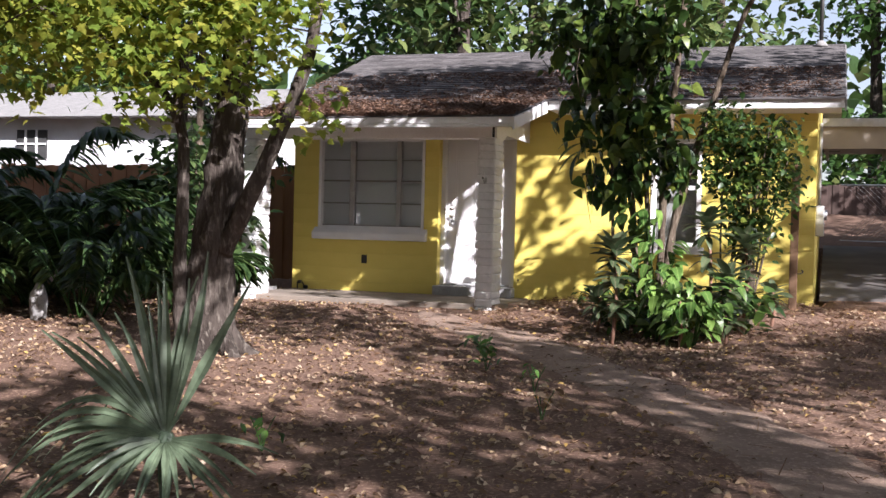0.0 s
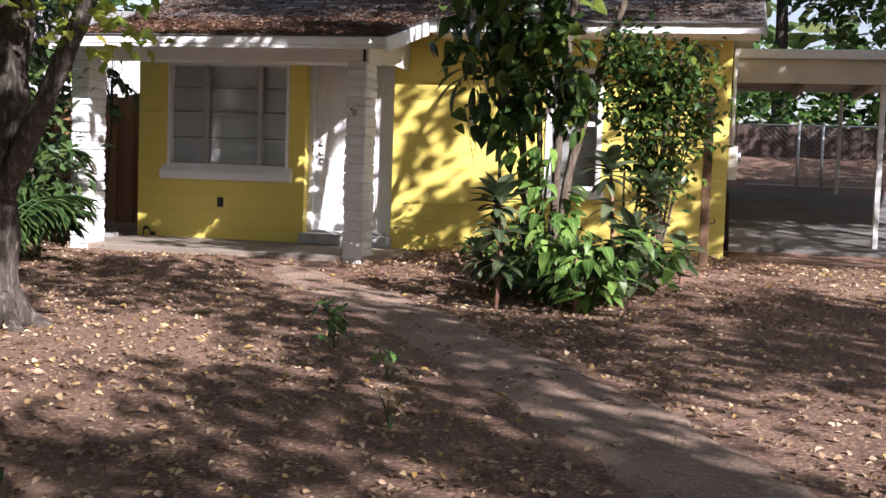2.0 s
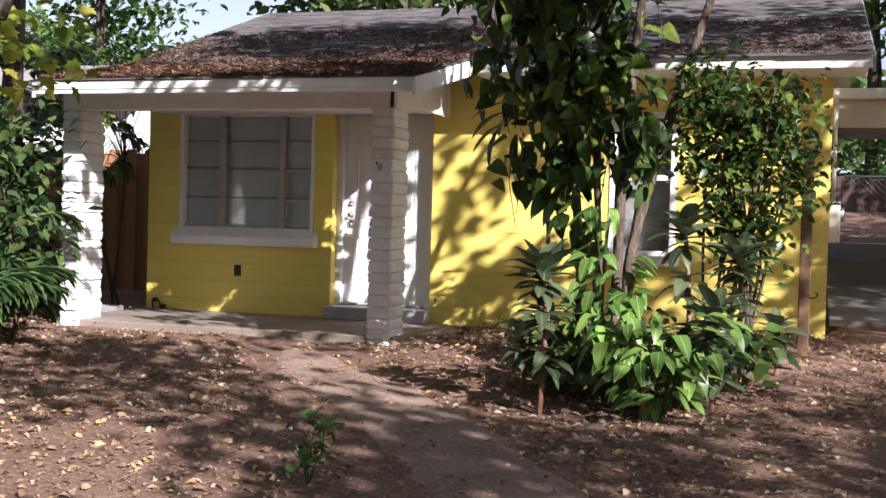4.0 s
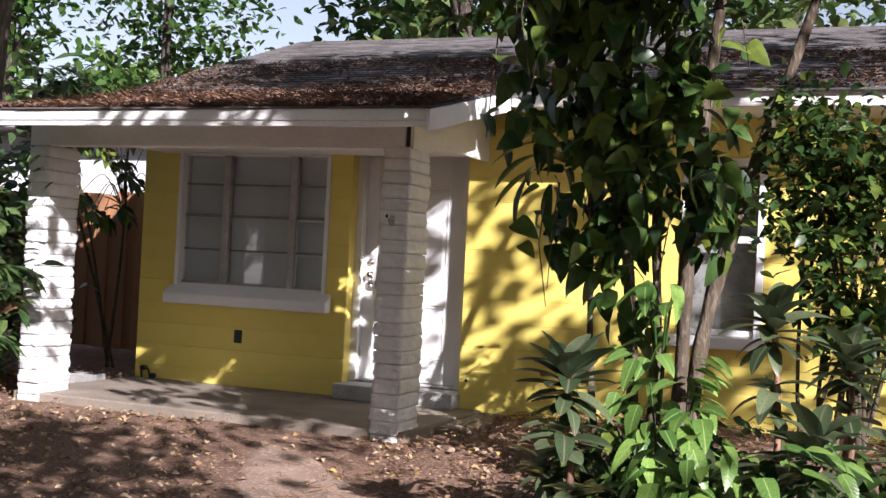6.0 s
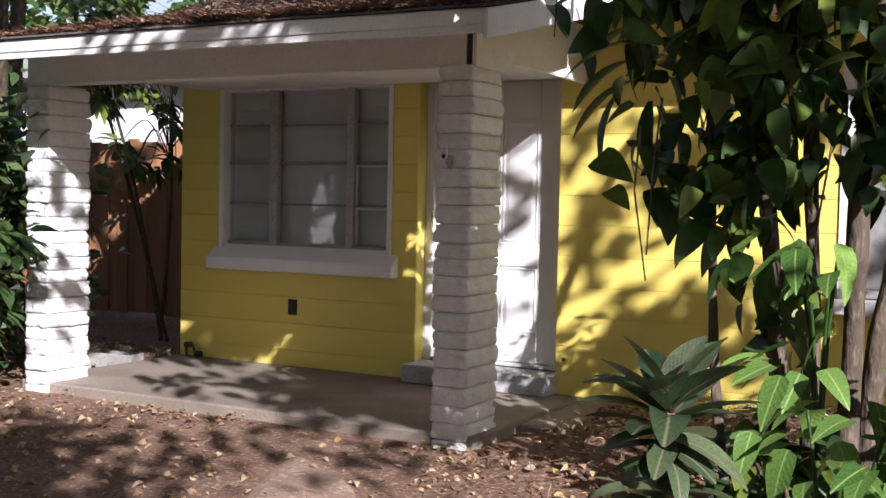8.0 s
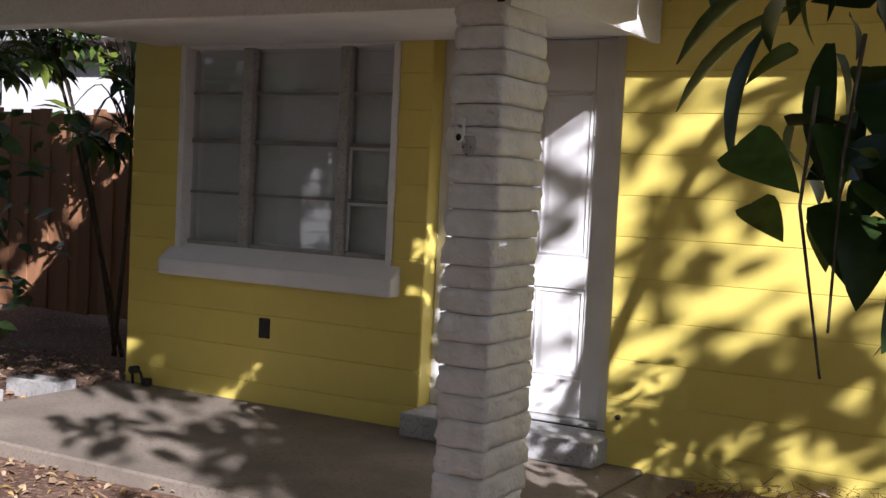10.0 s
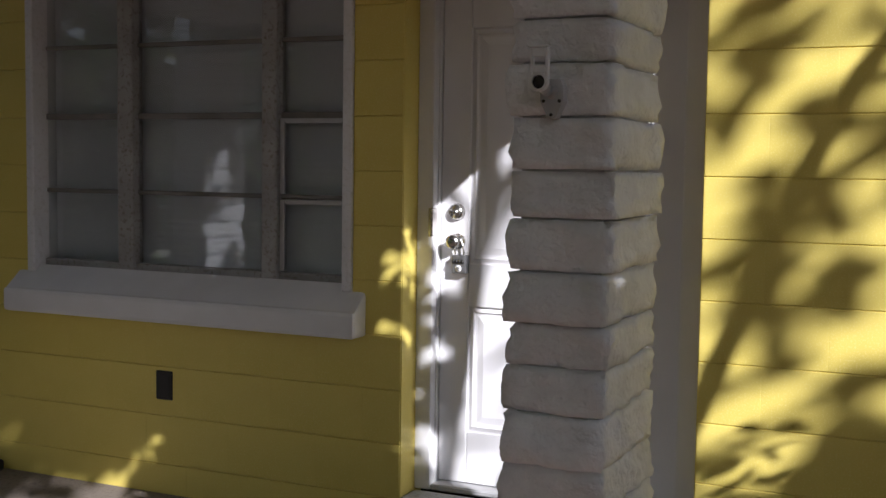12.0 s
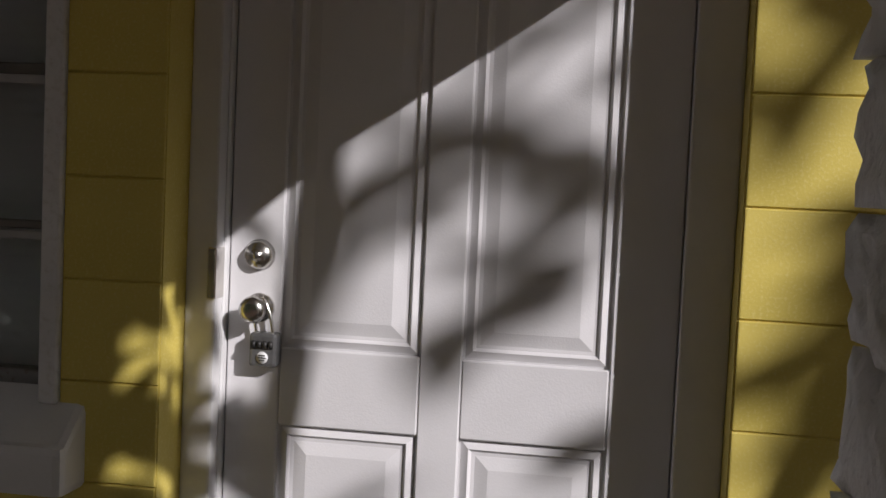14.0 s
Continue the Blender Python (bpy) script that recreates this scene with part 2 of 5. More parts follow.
def cylinder(bm, centre, axis, r, depth, seg=20, r2=None, bevel=0.0):
    c, d = Vector(centre), Vector(axis).normalized()
    return tube(bm, [c - d * depth / 2, c + d * depth / 2], [r, r if r2 is None else r2], seg)


def smooth_path(pts, n=5):
    """More points along a bent line."""
    pts = [Vector(p) for p in pts]
    out = []
    for i in range(len(pts) - 1):
        p0, p1, p2, p3 = pts[max(i - 1, 0)], pts[i], pts[i + 1], pts[min(i + 2, len(pts) - 1)]
        for k in range(n):
            t = k / n
            out.append(0.5 * ((2 * p1) + (p2 - p0) * t + (2 * p0 - 5 * p1 + 4 * p2 - p3) * t * t + (3 * p1 - p0 - 3 * p2 + p3) * t ** 3))
    out.append(pts[-1])
    return out


def stem(bm, pts, r0, r1, seg=8, rough=0.25):
    p = smooth_path(pts)
    return tube(bm, p, [r0 + (r1 - r0) * i / (len(p) - 1) for i in range(len(p))], seg, rough)


def strap(width, droop, n=6, fold=0.25, power=0.75):
    """A long leaf that widens, arches over and comes to a point."""
    v, f = [], []
    for i in range(n + 1):
        t = i / n
        w = width * max(0.02, math.sin(math.pi * min(1, t * 0.93 + 0.06)) ** power)
        z = -droop * t * t
        y = t * (1 - 0.25 * droop * t)
        v += [(-w, y, z + fold * w), (0, y, z), (w, y, z + fold * w)]
    for i in range(n):
        a = 3 * i
        f += [(a, a + 1, a + 4, a + 3), (a + 1, a + 2, a + 5, a + 4)]
    return v, f


def heart(width, droop, n=7):
    """A broad leaf, widest near its stalk, with a drawn-out tip."""
    v, f = [], []
    for i in range(n + 1):
        t = i / n
        w = width * max(0.015, (math.sin(math.pi * min(1.0, t ** 0.62 * 0.98 + 0.02))) ** 0.8)
        z = -droop * t * t
        v += [(-w, t - 0.10 * (1 - t) * (w / width), z + 0.22 * w), (0, t, z), (w, t - 0.10 * (1 - t) * (w / width), z + 0.22 * w)]
    for i in range(n):
        a = 3 * i
        f += [(a, a + 1, a + 4, a + 3), (a + 1, a + 2, a + 5, a + 4)]
    return v, f


OVATE = ([(0, 0, 0), (-.26, .28, .05), (.26, .28, .05), (-.22, .62, .02), (.22, .62, .02), (0, 1, -.14), (0, .28, 0), (0, .62, -.03)],
         [(0, 1, 6), (0, 6, 2), (1, 3, 7, 6), (6, 7, 4, 2), (3, 5, 7), (7, 5, 4)])
HEART = heart(0.30, 0.18)
MAPLE = ([(0, 0, 0), (-.18, .12, .02), (-.45, .10, .03), (-.36, .30, .02), (-.55, .52, .0), (-.28, .52, .02), (-.22, .68, .0), (0, 1, -.1),
          (.22, .68, .0), (.28, .52, .02), (.55, .52, .0), (.36, .30, .02), (.45, .10, .03), (.18, .12, .02), (0, .45, -.03)],
         [(0, 1, 3, 14), (1, 2, 3), (3, 4, 5, 14), (5, 6, 7, 14), (14, 7, 8, 9), (14, 9, 10, 11), (14, 11, 13, 0), (13, 11, 12)])
SMALL = ([(0, 0, 0), (-.24, .45, .06), (.24, .45, .06), (0, 1, -.08), (0, .45, -.02)], [(0, 1, 4), (0, 4, 2), (1, 3, 4), (4, 3, 2)])
NEEDLE = ([(-.02, 0, 0), (.02, 0, 0), (.015, 1, 0), (-.015, 1, 0)], [(0, 1, 2, 3)])


def leaves(name, template, pos, yaw, pitch, roll, size, material):
    """Many leaves of one shape as one mesh: leaf along y, turned by roll, pitch and yaw, in radians."""
    tv, tf = np.array(template[0], float), template[1]
    n, nv = len(pos), len(tv)
    cy, sy, cp, sp, cr, sr = np.cos(yaw), np.sin(yaw), np.cos(pitch), np.sin(pitch), np.cos(roll), np.sin(roll)
    x, y, z = (tv[None, :, k] * size[:, None] for k in range(3))
    x, z = x * cr[:, None] + z * sr[:, None], -x * sr[:, None] + z * cr[:, None]
    y, z = y * cp[:, None] - z * sp[:, None], y * sp[:, None] + z * cp[:, None]
    x, y = x * cy[:, None] - y * sy[:, None], x * sy[:, None] + y * cy[:, None]
    co = np.stack([x, y, z], -1) + np.asarray(pos)[:, None, :]
    idx = np.concatenate([np.array(f) for f in tf])
    tot = np.array([len(f) for f in tf])
    me = bpy.data.meshes.new(name)
    me.vertices.add(n * nv)
    me.vertices.foreach_set("co", co.reshape(-1).astype(np.float32))
    me.loops.add(n * len(idx))
    me.loops.foreach_set("vertex_index", (idx[None, :] + nv * np.arange(n)[:, None]).reshape(-1).astype(np.int32))
    totals = np.tile(tot, n)
    me.polygons.add(len(totals))
    me.polygons.foreach_set("loop_start", (np.cumsum(totals) - totals).astype(np.int32))
    me.polygons.foreach_set("loop_total", totals.astype(np.int32))
    me.polygons.foreach_set("use_smooth", np.ones(len(totals), bool))
    me.update(calc_edges=True)
    me.validate()
    me.materials.append(material)
    return me


RNG = np.random.default_rng(7)


def cloud(blobs, n, clumps=0, spread=0.35, shell=0.5):
    """Points in ellipsoids (x, y, z, rx, ry, rz), gathered in clumps, denser towards the outside."""
    b = np.array(blobs, float)
    wgt = np.prod(b[:, 3:], 1)
    wgt = wgt / wgt.sum()

    def pick(m):
        k = RNG.choice(len(b), m, p=wgt)
        d = RNG.normal(size=(m, 3))
        d /= np.linalg.norm(d, axis=1)[:, None]
        r = (shell + (1 - shell) * RNG.random(m)) ** 0.8
        return b[k, :3] + d * r[:, None] * b[k, 3:]
    if not clumps:
        return pick(n)
    c = pick(clumps)
    return c[RNG.integers(0, clumps, n)] + RNG.normal(size=(n, 3)) * spread


def crown(name, template, pts, size, material, droop=(-0.9, 0.2)):
    n = len(pts)
    return leaves(name, template, pts, RNG.random(n) * 6.283, RNG.uniform(droop[0], droop[1], n), RNG.normal(0, 0.5, n),
                  RNG.uniform(size[0], size[1], n), material)


def ground_z(x, y):
    """The height of the ground."""
    z = -0.032 * max(0.0, 15.8 - y) if y > -20 else -1.15
    sx, sy = min(1, max(0, (x + 5.6) / 1.5)), min(1, max(0, (y - 13.5) / 2.5))
    z += 0.09 * sx * sx * (3 - 2 * sx) * sy * sy * (3 - 2 * sy)
    if y > 19:
        z += 0.115 * min(y - 19, 16)
    return z

# ---- ground ----


def axis(lo, hi, near_lo, near_hi, step, far=9):
    a = list(np.arange(near_lo, near_hi + 1e-6, step))
    left = [near_lo - (near_lo - lo) * (k / far) ** 2.2 for k in range(far, 0, -1)]
    right = [near_hi + (hi - near_hi) * (k / far) ** 2.2 for k in range(1, far + 1)]
    return left + a + right


def build_ground():
    xs, ys = axis(-700, 700, -16, 8, 0.16), axis(-700, 900, -1, 36, 0.16)
    v = []
    for y in ys:
        for x in xs:
            z = ground_z(x, y)
            if -16 <= x <= 8 and -1 <= y <= 36:
                z += 0.022 * noise.noise((x * 0.9, y * 0.9, 0)) + 0.012 * noise.noise((x * 3.1, y * 3.1, 4))
                if -5.4 < x < -1.9 and 15.2 < y < 17.4:
                    z += 0.04 * (1 + noise.noise((x * 2, y * 2, 9)))
            if -9.6 < x < -5.6 and 15.7 < y < 25 or -9.4 < x < -1.9 and 17.3 < y < 25:
                z = min(z, -0.02)
            v.append((x, y, z))
    w = len(xs)
    f = [(j * w + i, j * w + i + 1, (j + 1) * w + i + 1, (j + 1) * w + i) for j in range(len(ys) - 1) for i in range(w - 1)]
    me = bpy.data.meshes.new("ground")
    me.from_pydata(v, [], f)
    for p in me.polygons:
        p.use_smooth = True
    return tagged(part("ground", me, M["soil"]), "brown bare soil strewn with dry leaf litter", "ground", kind="structure")


ground = build_ground()


def build_path():
    mid = smooth_path([(-6.4, 15.0, 0), (-5.6, 14.0, 0), (-4.5, 12.7, 0), (-3.5, 11.2, 0), (-2.5, 9.7, 0), (-1.7, 8.1, 0), (-0.9, 6.0, 0), (-0.4, 3.0, 0), (-0.3, -3.0, 0)], 9)
    bm = bmesh.new()
    rows = []
    for i, p in enumerate(mid):
        d = (mid[min(i + 1, len(mid) - 1)] - mid[max(i - 1, 0)]).normalized()
        s = Vector((d.y, -d.x, 0))
        half = (0.42 + 0.10 * noise.noise((i * 0.35, 2, 0))) * min(1.0, 0.15 + i / 10)
        row = []
        for k in range(9):
            t = -1 + k / 4
            q = p + s * half * (t + (0.18 * noise.noise((i * 0.8, k, 7)) if k in (0, 8) else 0))
            z = ground_z(q.x, q.y) + 0.022 * noise.noise((q.x * 0.9, q.y * 0.9, 0)) + 0.012 * noise.noise((q.x * 3.1, q.y * 3.1, 4))
            row.append(bm.verts.new((q.x, q.y, z + 0.012 * (1 - t * t) - (0.014 if k in (0, 8) else -0.004))))
        rows.append(row)
    for a, b in zip(rows, rows[1:]):
        for k in range(8):
            bm.faces.new((a[k], a[k + 1], b[k + 1], b[k])).smooth = True
    return tagged(part("path", bm, M["path"]), "pale worn sandy footpath across the yard", "path", kind="structure")


build_path()

# ---- the house: walls ----
WX0, WX1, WY, WTOP = -9.3, -1.97, 17.38, 2.70
OPENINGS = [(-8.90, -7.26, 0.97, 2.25), (-7.045, -5.92, 0.10, 2.34), (-4.06, -3.40, 0.82, 2.26)]


def wall_pieces(x0, x1, z0, z1, holes):
    """The rectangles of a wall that are left round its openings."""
    out, at = [], x0
    for a, b, c, d in sorted(holes):
        out.append((at, a, z0, z1))
        if c > z0:
            out.append((a, b, z0, c))
        if d < z1:
            out.append((a, b, d, z1))
        at = b
    out.append((at, x1, z0, z1))
    return out


def build_front_wall():
    bm = bmesh.new()
    for a, b, c, d in wall_pieces(WX0 + 0.004, WX1 - 0.004, -0.05, WTOP, OPENINGS):
        box(bm, a, b, WY + 0.006, WY + 0.19, c, d)
    return tagged(part("wall_front", bm, M["yellow"]), "yellow painted concrete block house wall", "wall", kind="structure")


wall_front = build_front_wall()
for nm, b in (("wall_side_a", (WX0, WX0 + 0.19, WY + 0.19, 23.9, -0.05, WTOP)), ("wall_side_b", (WX1 - 0.19, WX1, WY + 0.19, 23.9, -0.05, WTOP)),
              ("wall_back", (WX0, WX1, 23.9, 24.09, -0.05, WTOP))):
    tagged(part(nm, boxed(*b), M["yellow"]), "yellow painted concrete block house wall", "wall", kind="structure")
for nm, b in (("gable_a", WX0), ("gable_b", WX1 - 0.19)):
    bm = bmesh.new()
    ring = [(WY + 0.1, WTOP), (23.9, WTOP), (20.6, 3.80)]
    for s in (0, 0.19):
        ring_v = [bm.verts.new((b + s, y, z)) for y, z in ring]
        bm.faces.new(ring_v)
    bm.verts.ensure_lookup_table()
    for k in range(3):
        bm.faces.new((bm.verts[k], bm.verts[(k + 1) % 3], bm.verts[3 + (k + 1) % 3], bm.verts[3 + k]))
    tagged(part(nm, bm, M["yellow"]), "yellow gable end under the roof", "gable", kind="structure")
# Inside floor and ceiling are painted near black to look unlit.
tagged(part("floor_inside", boxed(WX0 + 0.2, WX1 - 0.2, WY + 0.2, 23.9, 0.1, 0.2), M["dark"]), "floor inside the house, painted near black to look unlit", "floor", kind="structure")
tagged(part("ceiling_inside", boxed(WX0 + 0.2, WX1 - 0.2, WY + 0.2, 23.9, 2.5, 2.54), M["dark"]), "ceiling inside the house, painted near black to look unlit", "ceiling", kind="structure")

# ---- roof ----
RX0, RX1 = -9.42, -1.66
PX1 = -5.36
PF_Y, PF_Z = 15.05, 2.33
ME_Y, ME_Z = 16.70, 2.695
RI_Y, RI_Z = 20.6, 3.97


def roof_z(y):
    if y < ME_Y:
        return PF_Z + (ME_Z - PF_Z) * (y - PF_Y) / (ME_Y - PF_Y)
    if y <= RI_Y:
        return ME_Z + (RI_Z - ME_Z) * (y - ME_Y) / (RI_Y - ME_Y)
    return RI_Z - (RI_Z - ME_Z) * (y - RI_Y) / (RI_Y - ME_Y)


def edge_a(y):
    """The gable edge, which runs a little askew."""
    return -9.10 - 0.32 * min(1, max(0, (y - PF_Y) / (RI_Y - PF_Y)))


def slope(bm, x1, y0, y1, thick=0.05):
    za, zb, xa, xb = roof_z(y0), roof_z(y1), edge_a(y0), edge_a(y1)
    v = [bm.verts.new(c) for c in ((xa, y0, za), (x1, y0, za), (x1, y1, zb), (xb, y1, zb), (xa, y0, za - thick), (x1, y0, za - thick), (x1, y1, zb - thick), (xb, y1, zb - thick))]
    for f in ((0, 1, 2, 3), (7, 6, 5, 4), (0, 4, 5, 1), (1, 5, 6, 2), (2, 6, 7, 3), (3, 7, 4, 0)):
        bm.faces.new([v[k] for k in f])


bm = bmesh.new()
slope(bm, PX1, PF_Y + 0.03, ME_Y)
slope(bm, RX1, ME_Y, RI_Y)
slope(bm, RX1, RI_Y, 24.6)
roof = tagged(part("roof", bm, M["shingle"]), "low gabled roof of worn grey asphalt shingles covered with brown litter", "roof", kind="structure")


def build_shingles():
    """Rows of overlapping tabs, each a thin tilted slab of its own."""
    v, f = [], []
    y = PF_Y - 0.02
    row = 0
    while y < RI_Y - 0.05:
        x0, x1 = edge_a(y) - 0.01, (PX1 + 0.01 if y < ME_Y - 0.05 else RX1 + 0.01)
        x = x0 - 0.30 * ((row * 0.37) % 1)
        y2 = y + 0.16
        while x < x1:
            a, b = max(x, x0), min(x + 0.297, x1)
            if b - a > 0.03:
                lift = 0.013 + 0.005 * random.random()
                za, zb = roof_z(max(y, PF_Y)) + lift, roof_z(min(y2, RI_Y)) + 0.004
                dy = 0.006 * random.uniform(-1, 1)
                k = len(v)
                v += [(a, y + dy, za), (b, y + dy, za), (b, y2, zb), (a, y2, zb), (a, y + dy, za - 0.012), (b, y + dy, za - 0.012)]
                f += [(k, k + 1, k + 2, k + 3), (k + 4, k + 5, k + 1, k), (k, k + 3, k + 4), (k + 1, k + 5, k + 2)]
            x += 0.30
        y += 0.135
        row += 1
    me = bpy.data.meshes.new("shingles")
    me.from_pydata(v, [], f)
    ob = part("shingles", me, M["shingle"], roof)
    ob["kind"] = "stuff"
    return ob


build_shingles()


def trim_board(name, bm, label="white painted roof trim board"):
    return tagged(part(name, bm, M["whiteold"]), label, "trim", kind="structure")


trim_board("fascia_porch", boxed(-9.10, PX1, PF_Y, PF_Y + 0.025, 2.252, 2.333, bevel=0.004), "white metal drip edge along the porch roof")
trim_board("fascia_board_porch", boxed(-9.095, PX1 - 0.005, PF_Y + 0.010, PF_Y + 0.034, 2.212, 2.2515, bevel=0.003), "white fascia board under the porch drip edge")
trim_board("fascia_main", boxed(PX1 + 0.03, RX1, ME_Y, ME_Y + 0.025, 2.58, 2.698, bevel=0.004), "white fascia board along the main roof edge")
for nm, x, y0, y1 in (("fascia_rake_porch", PX1, PF_Y, ME_Y), ("fascia_rake_b", RX1, ME_Y, RI_Y), ("fascia_rake_a", RX0 - 0.025, PF_Y + 0.003, RI_Y)):
    bm = bmesh.new()
    ys = [y0, y1] if nm != "fascia_rake_a" else [y0, ME_Y, y1]
    rows = [[bm.verts.new(((edge_a(y) - 0.025 if nm == "fascia_rake_a" else x) + s, y, roof_z(y) + o)) for s, o in ((0, -0.004), (0.025, -0.004), (0.025, -0.15), (0, -0.15))] for y in ys]
    for a, b in zip(rows, rows[1:]):
        for k in range(4):
            bm.faces.new((a[k], a[(k + 1) % 4], b[(k + 1) % 4], b[k]))
    bm.faces.new(rows[0])
    bm.faces.new(rows[-1][::-1])
    ob = trim_board(nm, bm, "white rake board along the sloping roof edge")
    if nm == "fascia_rake_b":
        ob.data.materials[0] = M["cement"]
        ob["label"] = "weathered grey rake board along the sloping roof edge"
tagged(part("porch_ceiling", boxed(-9.10 + 0.02, -5.78, 15.862, WY - 0.002, 2.245, 2.262), M["white"]), "white painted board ceiling of the porch", "ceiling", kind="structure")
bm = bmesh.new()
v = [bm.verts.new((x, y, roof_z(y) - o)) for o in (0.056, 0.064) for y in (PF_Y + 0.03, ME_Y) for x in (-5.73, PX1 - 0.003)]
for f in ((0, 1, 3, 2), (4, 6, 7, 5), (0, 4, 5, 1), (2, 3, 7, 6), (0, 2, 6, 4), (1, 5, 7, 3)):
    bm.faces.new([v[k] for k in f])
tagged(part("soffit_rake", bm, M["whiteold"]), "white sloping soffit under the porch roof edge", "soffit", kind="structure")
tagged(part("soffit_main", boxed(PX1 + 0.03, RX1 - 0.03, ME_Y + 0.03, WY - 0.002, 2.585, 2.60), M["whiteold"]), "white soffit under the main eave", "soffit", kind="structure")
# front beam over the posts and the boarded end of the porch
trim_board("porch_beam", boxed(-9.26, -5.800, 15.72, 15.86, 2.13, 2.405, bevel=0.006), "white painted timber beam across the porch posts")
bm = bmesh.new()
v = [bm.verts.new((x, y, roof_z(y) - o)) for o in (0.056, 0.066) for y in (PF_Y + 0.036, 15.716) for x in (-9.08, -5.735)]
for f in ((0, 1, 3, 2), (4, 6, 7, 5), (0, 4, 5, 1), (2, 3, 7, 6), (0, 2, 6, 4), (1, 5, 7, 3)):
    bm.faces.new([v[k] for k in f])
tagged(part("soffit_porch", bm, M["whiteold"]), "white sloping soffit under the porch roof front", "soffit", kind="structure")
bm = bmesh.new()
ring = [(15.73, 2.135), (16.09, 2.135), (16.20, 2.20), (WY - 0.004, 2.20), (WY - 0.004, 2.583), (ME_Y, 2.58), (15.73, roof_z(15.73) - 0.07)]
for x in (-5.765, -5.74):
    bm.faces.new([bm.verts.new((x, y, z)) for y, z in ring])
bm.verts.ensure_lookup_table()
for k in range(7):
    bm.faces.new((bm.verts[k], bm.verts[(k + 1) % 7], bm.verts[7 + (k + 1) % 7], bm.verts[7 + k]))
trim_board("porch_end_board", bm, "white board closing the end of the porch roof")
# Black strip puts the shadow gap at the beam end into colour.
tagged(part("beam_gap_shade", boxed(-5.797, -5.768, 15.725, 15.79, 2.132, 2.385, bevel=0.003), M["black"]), "black strip painted for the shadow gap at the beam end", "bracket")

# ---- porch floor and step ----
tagged(part("porch_slab", boxed(-9.30, -5.70, 15.72, WY + 0.004, -0.3, 0.06, bevel=0.012), M["slab"]), "worn brown grey concrete porch slab", "floor", kind="structure")
tagged(part("porch_side_slab", boxed(-5.695, -5.42, 16.3, WY + 0.004, -0.3, 0.045, bevel=0.012), M["slab"]), "worn concrete apron beside the porch", "floor", kind="structure")
tagged(part("door_step", boxed(-7.04, -5.90, 17.18, WY + 0.124, 0.062, 0.195, bevel=0.012, seg=2), M["step"]), "grey painted concrete door step", "step", kind="structure")

# ---- picture window ----


def build_front_window():
    w = thing("window_1", "white framed picture window with twelve panes and drawn blinds", "window", (-8.08, WY, 0.97), kind="structure")
    x0, x1, z0, z1 = OPENINGS[0]
    yo = WY - 0.012
    for nm, b in (("frame_jamb", (x0, x0 + 0.042, yo, yo + 0.16, z0, z1)), ("frame_jamb", (x1 - 0.042, x1, yo, yo + 0.16, z0, z1)),
                  ("frame_head", (x0 + 0.043, x1 - 0.043, yo + 0.02, yo + 0.16, z1 - 0.02, z1))):
        part(nm, boxed(*b, bevel=0.004), M["whiteold"], w)
    s = boxed(x0 - 0.06, x1 + 0.06, WY - 0.10, WY + 0.05, 0.80, 0.905, bevel=0.018, seg=2)
    for vert in s.verts:
        if vert.co.z > 0.85 and vert.co.y > WY:
            vert.co.z += 0.095
    part("window_sill", s, M["white"], w, "thick white painted window sill")
    a, b = x0 + 0.042, x1 - 0.042
    m1, m2 = (-8.43, -8.35), (-7.70, -7.63)
    for c, d in (m1, m2):
        part("mullion", boxed(c, d, yo + 0.045, yo + 0.12, z0, z1 - 0.02, bevel=0.005), M["sash"], w)
    rails = [1.33, 1.655, 1.955]
    for i, (c, d) in enumerate(((a, m1[0]), (m1[1], m2[0]), (m2[1], b))):
        y = yo + 0.075
        zs = [z0 + 0.05] + rails + [z1 - 0.02]
        part("bottom_rail", boxed(c + 0.001, d - 0.001, y - 0.01, y + 0.045, z0 + 0.004, z0 + 0.055, bevel=0.004), M["sash"], w, "rail with flaking paint, greyed for shade")
        for k, z in enumerate(rails):
            h = 0.018 if k != 1 else 0.026
            part("glazing_bar", boxed(c + 0.001, d - 0.001, y + 0.004, y + 0.032, z - h / 2, z + h / 2, bevel=0.003), M["bar"], w)
        for k in range(4):
            if i == 2 and k in (0, 1):
                sash = bmesh.new()
                box(sash, c + 0.004, c + 0.024, y - 0.006, y + 0.003, zs[k] + 0.012, zs[k + 1] - 0.012, bevel=0.002)
                box(sash, c + 0.025, d - 0.004, y - 0.006, y + 0.003, zs[k + 1] - 0.03, zs[k + 1] - 0.012, bevel=0.002)
                part("sash_edge", sash, M["putty"], w)
            p = part("pane", boxed(c + 0.002, d - 0.002, y + 0.016, y + 0.020, zs[k] + 0.008, zs[k + 1] - 0.008), M["glass"], w)
            p.rotation_euler = (0, 0, 0)
            p.visible_shadow = False
    return w


build_front_window()


